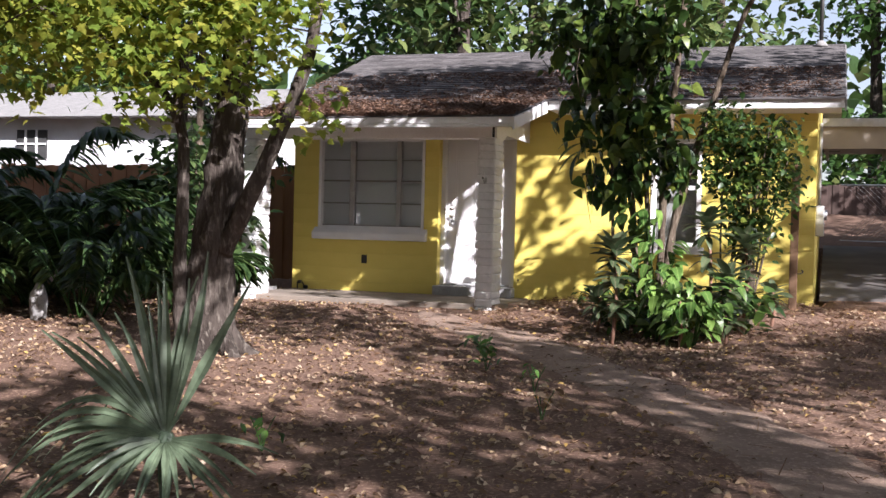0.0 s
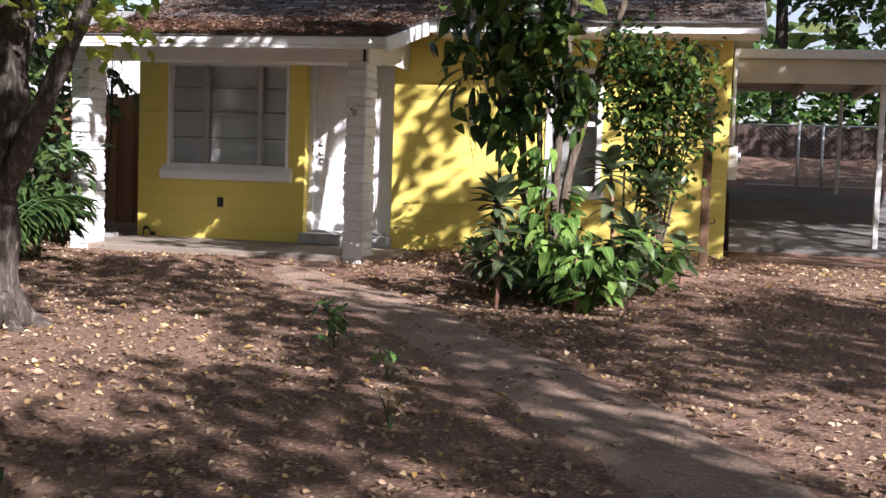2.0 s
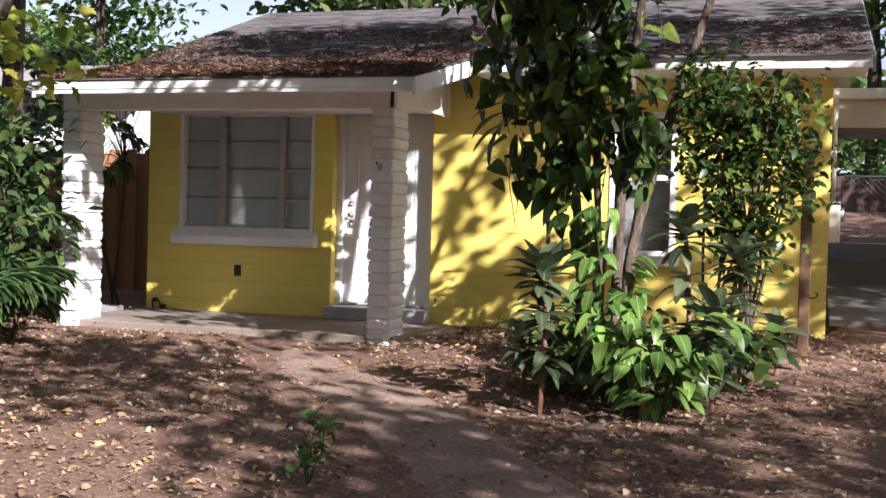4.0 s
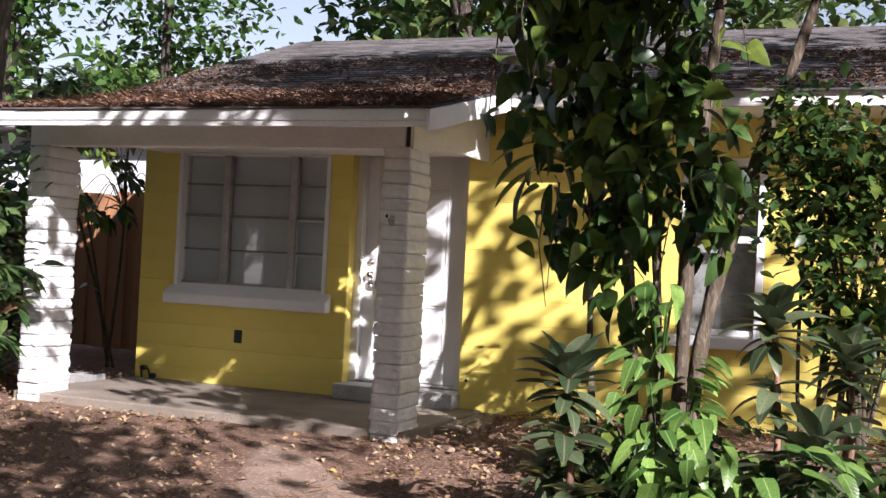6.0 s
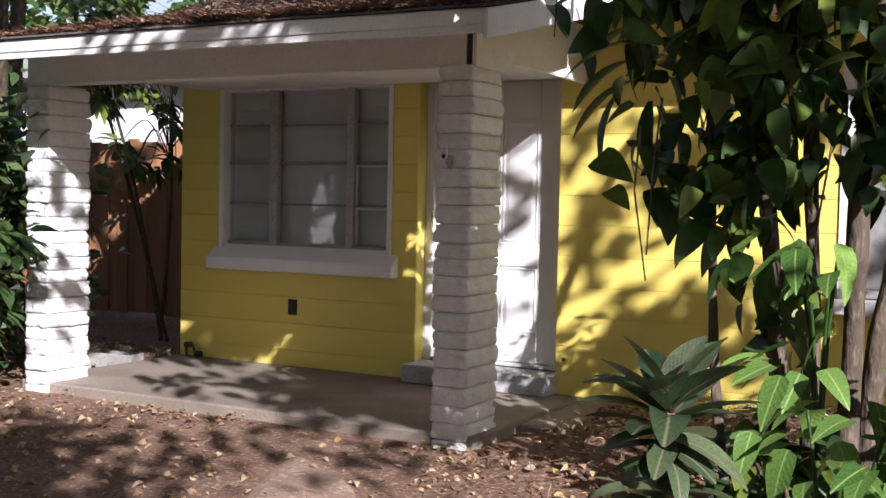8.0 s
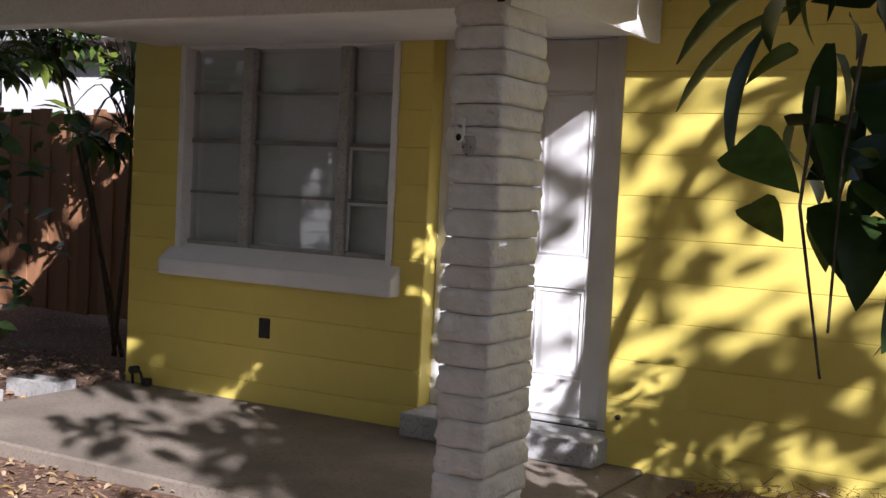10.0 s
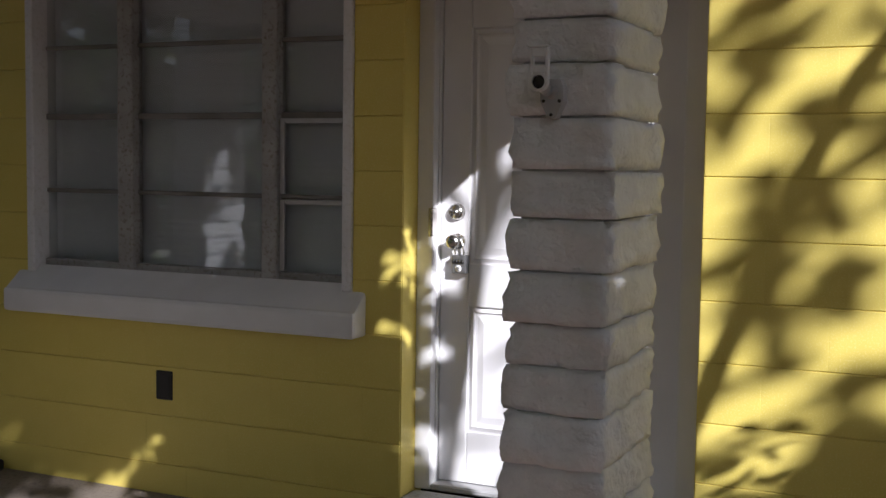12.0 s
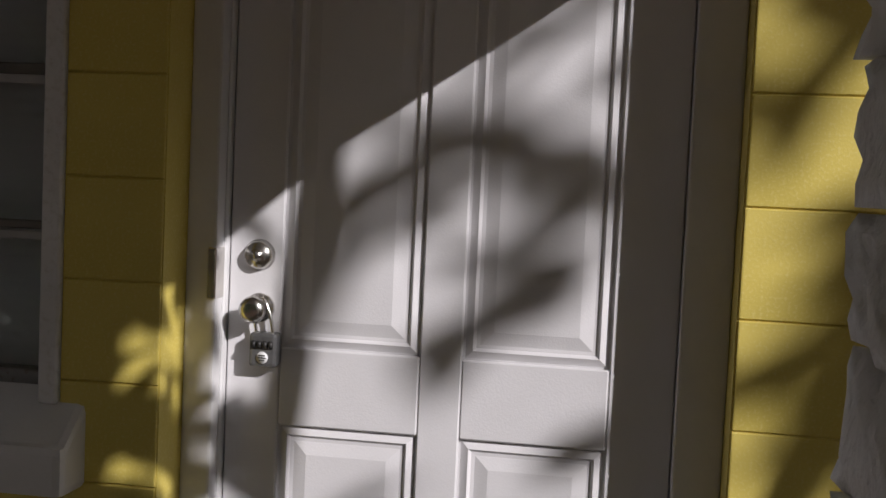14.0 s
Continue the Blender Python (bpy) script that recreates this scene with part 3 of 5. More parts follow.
def build_blind(x0, x1, y, z0, z1, drop=0.028):
    t = thing("window_blind", "closed white horizontal slat blind behind the window", "blind", ((x0 + x1) / 2, y, z0))
    part("head_rail", boxed(x0, x1, y - 0.02, y + 0.02, z1 - 0.03, z1, bevel=0.003), M["blind"], t)
    n = int((z1 - z0 - 0.03) / drop)
    me = None
    for k in range(n):
        z = z1 - 0.04 - k * drop
        bm = bmesh.new()
        v = [bm.verts.new((x, y + dy, z + dz)) for x in (x0, x1) for dy, dz in ((-0.0015, -0.0165), (-0.0005, 0.0), (0.0015, 0.015))]
        for i in (0, 1):
            bm.faces.new((v[i], v[i + 3], v[i + 4], v[i + 1]))
        if me is None:
            first = part("slat", bm, M["blind"], t)
            me = first.data
            zf = z
        else:
            bm.free()
            ob = part("slat", me, None, t)
            ob.location.z = z - zf
    return t


build_blind(OPENINGS[0][0] + 0.046, OPENINGS[0][1] - 0.046, WY + 0.128, 0.985, 2.24)

# ---- second window ----


def build_side_window():
    w = thing("window_2", "white framed sash window with dark panes behind the shrubs", "window", (-3.73, WY, 0.82), kind="structure")
    x0, x1, z0, z1 = OPENINGS[2]
    y = WY - 0.014
    for nm, b in (("frame_jamb", (x0, x0 + 0.06, y, y + 0.15, z0, z1)), ("frame_jamb", (x1 - 0.06, x1, y, y + 0.15, z0, z1)),
                  ("frame_head", (x0 + 0.061, x1 - 0.061, y, y + 0.15, z1 - 0.06, z1)), ("meeting_rail", (x0 + 0.061, x1 - 0.061, y + 0.03, y + 0.09, 1.585, 1.64)),
                  ("bottom_rail", (x0 + 0.061, x1 - 0.061, y + 0.03, y + 0.1, z0 + 0.02, z0 + 0.07))):
        part(nm, boxed(*b, bevel=0.005), M["white"], w)
    for b in ((z0 + 0.07, 1.585), (1.64, z1 - 0.06)):
        p = part("pane", boxed(x0 + 0.061, x1 - 0.061, y + 0.06, y + 0.064, b[0], b[1]), M["glass"], w)
        p.visible_shadow = False
    part("window_sill", boxed(x0 - 0.05, x1 + 0.05, WY - 0.09, WY + 0.05, 0.74, 0.835, bevel=0.014, seg=2), M["white"], w, "thick white painted window sill")
    return w


build_side_window()
# Made-up shade cloth, added so the panes read grey instead of black.
o = thing("added_roller_shade", "grey roller shade added to lighten the sash window's panes", "blind", (-3.73, WY + 0.24, 0.8))
part("cloth", boxed(-4.2, -3.25, WY + 0.235, WY + 0.238, 0.86, 2.3), M["cement"], o)
part("roller", cylinder(bmesh.new(), (-3.73, WY + 0.24, 2.33), (1, 0, 0), 0.025, 0.95, 14), M["white"], o)

# ---- front door ----


def build_door():
    c = thing("door_frame", "white painted door casing with a rubbed edge", "door frame", (-6.5, WY, 0.19), kind="structure")
    x0, x1, z0, z1 = OPENINGS[1]
    z0 = 0.197
    for a, b in ((x0, -6.978), (-6.016, x1)):
        part("casing", boxed(a, b, WY + 0.125, WY + 0.17, z0, z1, bevel=0.006, seg=2), M["white"], c)
    part("casing_head", boxed(-6.977, -6.017, WY + 0.125, WY + 0.17, z1 - 0.06, z1, bevel=0.006), M["white"], c)
    for a, b in ((x0, -6.974), (-6.014, x1)):
        part("jamb", boxed(a, b, WY + 0.171, WY + 0.26, z0, z1 - 0.06, bevel=0.003), M["white"], c)
    part("jamb_head", boxed(-6.973, -6.015, WY + 0.171, WY + 0.26, 2.262, 2.30, bevel=0.003), M["white"], c)
    part("strike_plate", boxed(-6.996, -6.976, WY + 0.118, WY + 0.172, 1.19, 1.30, bevel=0.003), M["chrome"], c, "worn metal strike plate")
    part("threshold", boxed(-6.977, -6.017, WY + 0.126, WY + 0.25, z0, 0.222, bevel=0.006), M["putty"], c, "worn grey metal threshold")
    d = thing("door_1", "closed white panelled front door with lit leaf shadows", "door", (-6.494, WY + 0.20, 0.225), kind="structure")
    d.scale = (1.03, 1.0, 1.0)
    a, b, yb = -6.957, -6.031, WY + 0.19
    part("door_core", boxed(a, b, yb + 0.013, yb + 0.05, 0.226, 2.258), M["door"], d)
    xs = [(-6.957, -6.842), (-6.545, -6.458), (-6.160, -6.031)]
    for p, q in xs:
        part("stile", boxed(p, q, yb, yb + 0.012, 0.226, 2.258, bevel=0.003), M["door"], d)
    gaps = [(-6.841, -6.546), (-6.457, -6.161)]
    for p, q in gaps:
        for u, v in ((0.226, 0.43), (0.92, 1.088), (1.985, 2.258)):
            part("rail", boxed(p, q, yb, yb + 0.012, u, v, bevel=0.003), M["door"], d)
        for u, v in ((0.43, 0.92), (1.088, 1.985)):
            bm = bmesh.new()
            lev = [(0.004, 0.0125), (0.020, 0.004), (0.026, 0.012), (0.034, 0.0125), (0.062, 0.005)]
            rings = [[bm.verts.new((x, yb + h, z)) for x, z in ((p + i, u + i), (q - i, u + i), (q - i, v - i), (p + i, v - i))] for i, h in lev]
            for r, s in zip(rings, rings[1:]):
                for k in range(4):
                    bm.faces.new((r[k], r[(k + 1) % 4], s[(k + 1) % 4], s[k]))
            bm.faces.new(rings[-1])
            part("panel", bm, M["door"], d)
    # lock, knob
    bolt = part("deadbolt", cylinder(bmesh.new(), (-6.893, yb - 0.010, 1.285), (0, 1, 0), 0.026, 0.02, 28, 0.034), M["chrome"], d, "round nickel deadbolt")
    part("cylinder", cylinder(bmesh.new(), (-6.893, yb - 0.023, 1.285), (0, 1, 0), 0.013, 0.008, 20), M["chrome"], bolt)
    part("keyway", boxed(-6.8945, -6.8915, yb - 0.029, yb - 0.0275, 1.277, 1.293), M["black"], bolt)
    kn = bmesh.new()
    prof = [(0.0, 0.031), (-0.008, 0.031), (-0.012, 0.014), (-0.028, 0.012), (-0.036, 0.022), (-0.05, 0.029), (-0.062, 0.026), (-0.068, 0.014)]
    tube(kn, [(-6.888, yb + o, 1.172) for o, _ in prof], [r for _, r in prof], 28)
    part("knob", kn, M["chrome"], d, "round nickel door knob")
    k = thing("key_lockbox", "small dark metal key lockbox hanging from the door knob", "lockbox", (-6.878, yb - 0.03, 1.05))
    k.location.x -= 0.012
    part("body", boxed(-6.908, -6.848, yb - 0.042, yb - 0.004, 1.05, 1.122, bevel=0.007, seg=2), M["grey"], k)
    sh = bmesh.new()
    tube(sh, smooth_path([(-6.898, yb - 0.022, 1.115), (-6.903, yb - 0.022, 1.16), (-6.888, yb - 0.02, 1.192), (-6.870, yb - 0.022, 1.16), (-6.862, yb - 0.022, 1.115)], 4), [0.004] * 17, 8)
    part("shackle", sh, M["chrome"], k)
    for i in range(4):
        part("dial", cylinder(bmesh.new(), (-6.897 + 0.0125 * i, yb - 0.043, 1.098), (1, 0, 0), 0.008, 0.009, 14), M["black"], k)
    part("sticker", cylinder(bmesh.new(), (-6.878, yb - 0.0435, 1.07), (0, 1, 0), 0.013, 0.002, 22), M["plastic"], k, "white round sticker")
    for i, (z, w) in enumerate(((1.075, 0.007), (1.070, 0.009), (1.065, 0.006))):
        part("print_bar", boxed(-6.878 - w, -6.878 + w, yb - 0.0460, yb - 0.0450, z - 0.0012, z + 0.0012), M["black"], k)


build_door()

# ---- stone faced posts ----


def stone_mesh(w, d, h, seed):
    """A rough split stone, bulging and chipped on its faces."""
    bm = bmesh.new()
    box(bm, -w / 2, w / 2, -d / 2, d / 2, -h / 2, h / 2)
    bmesh.ops.subdivide_edges(bm, edges=[e for e in bm.edges if abs(e.verts[0].co.z - e.verts[1].co.z) < 1e-5], cuts=10, use_grid_fill=True)
    bmesh.ops.subdivide_edges(bm, edges=[e for e in bm.edges if abs(e.verts[0].co.z - e.verts[1].co.z) > 1e-3], cuts=5, use_grid_fill=True)
    for v in bm.verts:
        c = v.co
        fx, fy, fz = abs(c.x) / (w / 2), abs(c.y) / (d / 2), abs(c.z) / (h / 2)
        edge = max(0.0, fz - 0.6) / 0.4
        push = 0.014 * noise.noise((c.x * 11 + seed * 3.7, c.y * 11, c.z * 16)) + 0.011 * noise.noise((c.x * 34 + seed, c.y * 34, c.z * 46)) - 0.005 * edge ** 4
        crack = abs(noise.noise((c.x * 7 + seed * 2.1, c.y * 7, c.z * 26)))
        push -= 0.010 * max(0.0, 0.10 - crack) / 0.10
        n = Vector((c.x if fx > 0.98 else 0, c.y if fy > 0.98 else 0, 0))
        if n.length:
            v.co += n.normalized() * push
        if fx > 0.98 and fy > 0.98:
            v.co -= Vector((c.x, c.y, 0)).normalized() * (0.003 + 0.010 * abs(noise.noise((seed, c.z * 20, 3))))
        if fz > 0.98:
            v.co.z -= math.copysign(0.001 + 0.004 * abs(noise.noise((c.x * 14, c.y * 14, seed))), c.z)
    for f in bm.faces:
        f.smooth = True
    me = bpy.data.meshes.new("stone")
    bmesh.ops.recalc_face_normals(bm, faces=bm.faces)
    bm.to_mesh(me)
    bm.free()
    me.materials.append(M["stone"])
    return me


def build_posts():
    w, d = 0.215, 0.385
    kinds = [(0.098, [stone_mesh(w + 0.012, d, 0.096, k) for k in range(6)]), (0.088, [stone_mesh(w, d, 0.086, 20 + k) for k in range(5)]), (0.108, [stone_mesh(w + 0.006, d + 0.01, 0.106, 40 + k) for k in range(5)])]
    for x, label in ((-5.855, "white painted split stone porch post carrying a lamp bracket"), (-9.13, "white painted split stone porch post at the fence end")):
        p = thing("porch_post", label, "post", (x, 15.89, 0.0), "porch posts")
        part("core", boxed(x - w / 2 + 0.02, x + w / 2 - 0.02, 15.72, 16.06, -0.15, 2.13), M["mortar"], p)
        z = -0.06
        while z < 2.07:
            h, ms = random.choice(kinds)
            if z + h > 2.13:
                h, ms = kinds[1]
            s = part("stone", random.choice(ms), None, p)
            s.location = (x + random.uniform(-0.006, 0.006), 15.89 + random.uniform(-0.006, 0.006), z + h / 2)
            if random.random() < 0.5:
                s.rotation_euler = (0, 0, math.pi)
            z += h


build_posts()


def build_lamp_bracket():
    b = thing("lamp_bracket", "bare white lamp holder bracket screwed to the stone post", "lamp bracket", (-5.862, 15.675, 1.585))
    x, y = -5.862, 15.672
    bm = bmesh.new()
    out = [(-0.026, 1.668), (0.026, 1.668), (0.036, 1.645), (0.036, 1.602), (0.012, 1.553), (0.0, 1.549), (-0.012, 1.553), (-0.036, 1.602), (-0.036, 1.645)]
    fr, bk = [bm.verts.new((x + u, y - 0.012, z)) for u, z in out], [bm.verts.new((x + u, y + 0.03, z)) for u, z in out]
    bm.faces.new(fr)
    bm.faces.new(bk[::-1])
    for k in range(len(out)):
        bm.faces.new((fr[k], fr[(k + 1) % 9], bk[(k + 1) % 9], bk[k]))
    part("base_plate", bm, M["putty"], b, "grey painted teardrop plate")
    for u, z in ((-0.025, 1.603), (0.025, 1.603), (0, 1.562)):
        part("screw", cylinder(bmesh.new(), (x + u, y - 0.014, z), (0, 1, 0), 0.005, 0.005, 12), M["black"], b)
    part("arm", tube(bmesh.new(), smooth_path([(x, y - 0.01, 1.628), (x - 0.004, y - 0.04, 1.632), (x - 0.012, y - 0.07, 1.648)], 3), [0.021, 0.020, 0.019, 0.019, 0.018, 0.018, 0.018], 18), M["putty"], b)
    # the holder: a rounded plate with a round and a square opening
    bm = bmesh.new()
    o = Vector((x - 0.014, y - 0.085, 1.655))
    for r in (0.029,):
        n = 28
        ro = [[bm.verts.new(o + Vector((rr * math.cos(2 * math.pi * k / n), dy, rr * math.sin(2 * math.pi * k / n)))) for k in range(n)] for rr, dy in ((0.0205, 0.012), (0.0205, -0.012), (0.0265, -0.012), (0.028, 0.012))]
        for i in range(4):
            for k in range(n):
                bm.faces.new((ro[i][k], ro[i][(k + 1) % n], ro[(i + 1) % 4][(k + 1) % n], ro[(i + 1) % 4][k]))
    part("lamp_ring", bm, M["plastic"], b, "white plastic ring")
    part("socket", cylinder(bmesh.new(), o + Vector((0, 0.014, 0)), (0, 1, 0), 0.0205, 0.03, 22), M["black"], b)
    bm = bmesh.new()
    for u0, u1, z0, z1 in ((-0.029, -0.019, 0.004, 0.100), (0.019, 0.029, 0.004, 0.100), (-0.0188, 0.0188, 0.0265, 0.046), (-0.0188, 0.0188, 0.073, 0.100)):
        box(bm, o.x + u0, o.x + u1, o.y - 0.006, o.y + 0.012, o.z + z0, o.z + z1, bevel=0.002)
    part("sensor_frame", bm, M["plastic"], b, "white square opening above the ring")
    part("sensor_hood", boxed(o.x - 0.031, o.x + 0.031, o.y - 0.02, o.y + 0.018, o.z + 0.1005, o.z + 0.106, bevel=0.003), M["plastic"], b)
    return b


build_lamp_bracket().scale = (0.66, 0.66, 0.66)

# ---- small fittings on the wall ----
o = thing("wall_outlet_box", "dark empty outlet opening in the yellow wall", "outlet", (-8.155, WY, 0.47))
part("box", boxed(-8.20, -8.115, WY - 0.006, WY + 0.004, 0.462, 0.585, bevel=0.004), M["black"], o)
part("cover_frame", boxed(-8.19, -8.125, WY - 0.010, WY - 0.0065, 0.475, 0.572, bevel=0.002), M["dark"], o)
# Black disc stands in for the dark of a small wall hole.
o = thing("wall_hole_disc", "black disc standing in for a dark round hole in the yellow wall", "plug", (-5.85, WY, 0.307))
part("plug", cylinder(bmesh.new(), (-5.85, WY - 0.004, 0.307), (0, 1, 0), 0.014, 0.014, 14), M["black"], o)
o = thing("hose_tap", "black hose tap at the foot of the wall corner", "tap", (-9.16, WY, 0.06))
o.scale = (0.75, 0.75, 0.75)
part("pipe", tube(bmesh.new(), smooth_path([(-9.19, 17.31, 0.05), (-9.19, 17.30, 0.17), (-9.14, 17.27, 0.20), (-9.06, 17.26, 0.18), (-9.03, 17.26, 0.10)], 4), [0.013] * 17, 10), M["black"], o)
part("valve", boxed(-9.15, -9.09, 17.24, 17.30, 0.165, 0.225, bevel=0.012), M["black"], o)
part("handle", cylinder(bmesh.new(), (-9.12, 17.22, 0.195), (0, 1, 0), 0.035, 0.012, 12), M["black"], o)
part("hose_bib", boxed(-9.05, -8.97, 17.25, 17.33, 0.062, 0.13, bevel=0.015), M["black"], o)
for k, (x, y, r) in enumerate(((-9.55, 16.9, 8), (-9.62, 16.45, -14))):
    o = thing("concrete_block", "broken grey concrete block lying on the ground", "block", (x, y, 0.0), "loose blocks")
    bm = bmesh.new()
    for b in ((-0.2, 0.2, -0.095, -0.065), (-0.2, 0.2, 0.065, 0.095), (-0.2, -0.17, -0.064, 0.064), (-0.015, 0.015, -0.064, 0.064), (0.17, 0.2, -0.064, 0.064)):
        box(bm, *b, -0.02, 0.10, bevel=0.006)
    q = part("shell", bm, M["cement"], o)
    q.matrix_parent_inverse = Matrix.Identity(4)
    o.rotation_euler = (0, 0, radians(r))

# ---- timber post ----
o = thing("timber_post", "weathered brown square timber post standing in the bed", "post", (-2.17, 15.84, 0.05))
bm = boxed(-2.215, -2.125, 15.795, 15.885, -0.1, 1.86, bevel=0.006)
part("post", bm, M["timber"], o)
part("hook", tube(bmesh.new(), smooth_path([(-2.125, 15.82, 0.58), (-2.08, 15.82, 0.585), (-2.065, 15.82, 0.61), (-2.085, 15.82, 0.625)], 4), [0.007] * 13, 8), M["black"], o)

# ---- carport ----


def build_carport():
    c = thing("carport", "open carport with a pale flat roof and tan boarded edge", "carport", (0.6, 22.0, 0.3))
    part("roof_edge", boxed(-1.94, 3.2, 19.4, 19.45, 2.60, 2.72, bevel=0.006), M["putty"], c, "grey white metal roof edge")
    part("edge_board", boxed(-1.94, 3.2, 19.46, 19.50, 2.29, 2.60), M["tan"], c, "tan boarded beam")
    part("roof_deck", boxed(-1.94, 3.2, 19.51, 25.4, 2.62, 2.70), M["tan"], c)
    for k in range(6):
        part("rafter", boxed(-1.90 + k * 1.0, -1.85 + k * 1.0, 19.52, 25.3, 2.48, 2.615), M["tan"], c)
    for x, y in ((-0.08, 19.62), (3.0, 19.62), (-0.08, 25.2), (3.0, 25.2)):
        part("post", boxed(x - 0.035, x + 0.035, y - 0.035, y + 0.035, 0.0, 2.29 if y < 20 else 2.475, bevel=0.006), M["putty"], c, "slim grey post")
    return c


build_carport()
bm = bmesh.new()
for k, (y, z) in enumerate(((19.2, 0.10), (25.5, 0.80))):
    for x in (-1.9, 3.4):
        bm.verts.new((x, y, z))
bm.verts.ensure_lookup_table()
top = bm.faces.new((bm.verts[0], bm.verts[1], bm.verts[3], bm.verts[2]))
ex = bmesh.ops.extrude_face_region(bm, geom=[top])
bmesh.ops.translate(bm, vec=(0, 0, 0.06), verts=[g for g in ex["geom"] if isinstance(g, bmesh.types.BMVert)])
tagged(part("carport_slab", bm, M["drive"]), "grey concrete carport floor with leaf shadows, darkened for shade", "floor", kind="structure")
o = thing("electric_meter", "grey electric meter box on the side of the house", "meter", (-1.9, 17.9, 1.2))
part("case", boxed(-1.968, -1.86, 17.75, 18.0, 1.02, 1.42, bevel=0.01), M["putty"], o)
part("dial", cylinder(bmesh.new(), (-1.85, 17.875, 1.30), (1, 0, 0), 0.07, 0.05, 20), M["steel"], o)
part("conduit", tube(bmesh.new(), [(-1.93, 17.875, 1.421), (-1.93, 17.875, 2.5)], [0.02, 0.02], 10), M["putty"], o)
o = thing("vent_pipe", "dark vent pipe standing up from the roof ridge", "pipe", (-2.0, 20.4, 3.9))
part("pipe", tube(bmesh.new(), [(-2.0, 20.4, 3.86), (-2.0, 20.4, 5.3)], [0.03, 0.03], 12), M["black"], o)
part("flashing", cylinder(bmesh.new(), (-2.0, 20.4, 3.95), (0, 0, 1), 0.12, 0.09, 16, 0.04), M["cement"], o)

# ---- fences ----


def plank_mesh(w, h, t):
    bm = boxed(-w / 2, w / 2, -t / 2, t / 2, 0, h, bevel=0.004)
    me = bpy.data.meshes.new("plank")
    bmesh.ops.recalc_face_normals(bm, faces=bm.faces)
    bm.to_mesh(me)
    bm.free()
    return me


def build_fence(label, x0, x1, y, base, h, material, w=0.14):
    f = thing("wood_fence", label, "fence", ((x0 + x1) / 2, y, base))
    mes = [plank_mesh(w + 0.022, h + d, 0.018) for d in (0, 0.02, -0.02)]
    for me in mes:
        me.materials.append(material)
    x, side = x0, 1
    while x < x1:
        p = part("plank", random.choice(mes), None, f)
        side = -side
        p.location = (x, y + 0.0095 * side, base + random.uniform(-0.01, 0.02))
        p.rotation_euler = (0, radians(random.uniform(-0.15, 0.15)), 0)
        x += w
    for z in (0.35, h - 0.3):
        part("rail", boxed(x0, x1, y + 0.02, y + 0.06, base + z, base + z + 0.09), material, f)
    return f


build_fence("reddish brown board fence beside the house", -16.2, -9.75, 19.5, 0.08, 1.88, M["fence"])
build_fence("weathered board fence behind the carport, darkened for shade", -4.2, 5.0, 32.0, 1.35, 0.95, M["greyfence"])


def build_chain_fence():
    f = thing("chain_link_fence", "galvanised chain link fence with a gate behind the carport", "fence", (0.5, 26.5, 0.9))
    for x in (-0.68, -0.25, 1.2, 2.9):
        part("pole", tube(bmesh.new(), [(x, 26.5, 0.7), (x, 26.5, 2.12)], [0.026, 0.026], 12), M["steel"], f)
        part("cap", cylinder(bmesh.new(), (x, 26.5, 2.135), (0, 0, 1), 0.03, 0.03, 12, 0.012), M["steel"], f)
    for z in (2.08, 0.95):
        part("rail", tube(bmesh.new(), [(-1.6, 26.5, z), (4.5, 26.5, z)], [0.018, 0.018], 10), M["steel"], f)
    v, fc = [], []
    for k in range(-12, 62):
        for s in (-1, 1):
            a, b = Vector((-1.6 + k * 0.1, 26.5, 0.95)), Vector((-1.6 + k * 0.1 + s * 1.13, 26.5, 2.08))
            if min(a.x, b.x) < -1.62 or max(a.x, b.x) > 4.52:
                continue
            i = len(v)
            v += [a + Vector((-0.002, 0, 0)), a + Vector((0.002, 0, 0)), b + Vector((0.002, 0, 0)), b + Vector((-0.002, 0, 0))]
            fc.append((i, i + 1, i + 2, i + 3))
    me = bpy.data.meshes.new("wire_mesh")
    me.from_pydata(v, [], fc)
    part("wire_mesh", me, M["steel"], f)


build_chain_fence()

# ---- neighbour ----


def build_neighbour():
    h = thing("neighbour_house", "white stucco neighbouring house beyond the fence", "house", (-19.5, 27.0, 0.3))
    part("wall", boxed(-24.5, -13.6, 24.0, 31.0, -0.3, 3.3), M["plaster"], h)
    bm = bmesh.new()
    ring = [(23.4, 3.25), (31.6, 3.25), (27.5, 4.3)]
    for x in (-25.0, -13.3):
        bm.faces.new([bm.verts.new((x, y, z)) for y, z in ring])
    bm.verts.ensure_lookup_table()
    for k in range(3):
        bm.faces.new((bm.verts[k], bm.verts[(k + 1) % 3], bm.verts[3 + (k + 1) % 3], bm.verts[3 + k]))
    part("roof", bm, M["cement"], h, "pale grey roof")
    w = part("window", boxed(-19.55, -18.75, 23.95, 24.02, 2.35, 3.0), M["dark"], h, "dark window with white bars")
    for x in (-19.3, -19.0):
        part("bar", boxed(x - 0.02, x + 0.02, 23.92, 23.95, 2.35, 3.0), M["white"], w)
    part("bar", boxed(-19.55, -18.75, 23.92, 23.95, 2.66, 2.70), M["white"], w)


build_neighbour()

# ---- the yard's maple ----


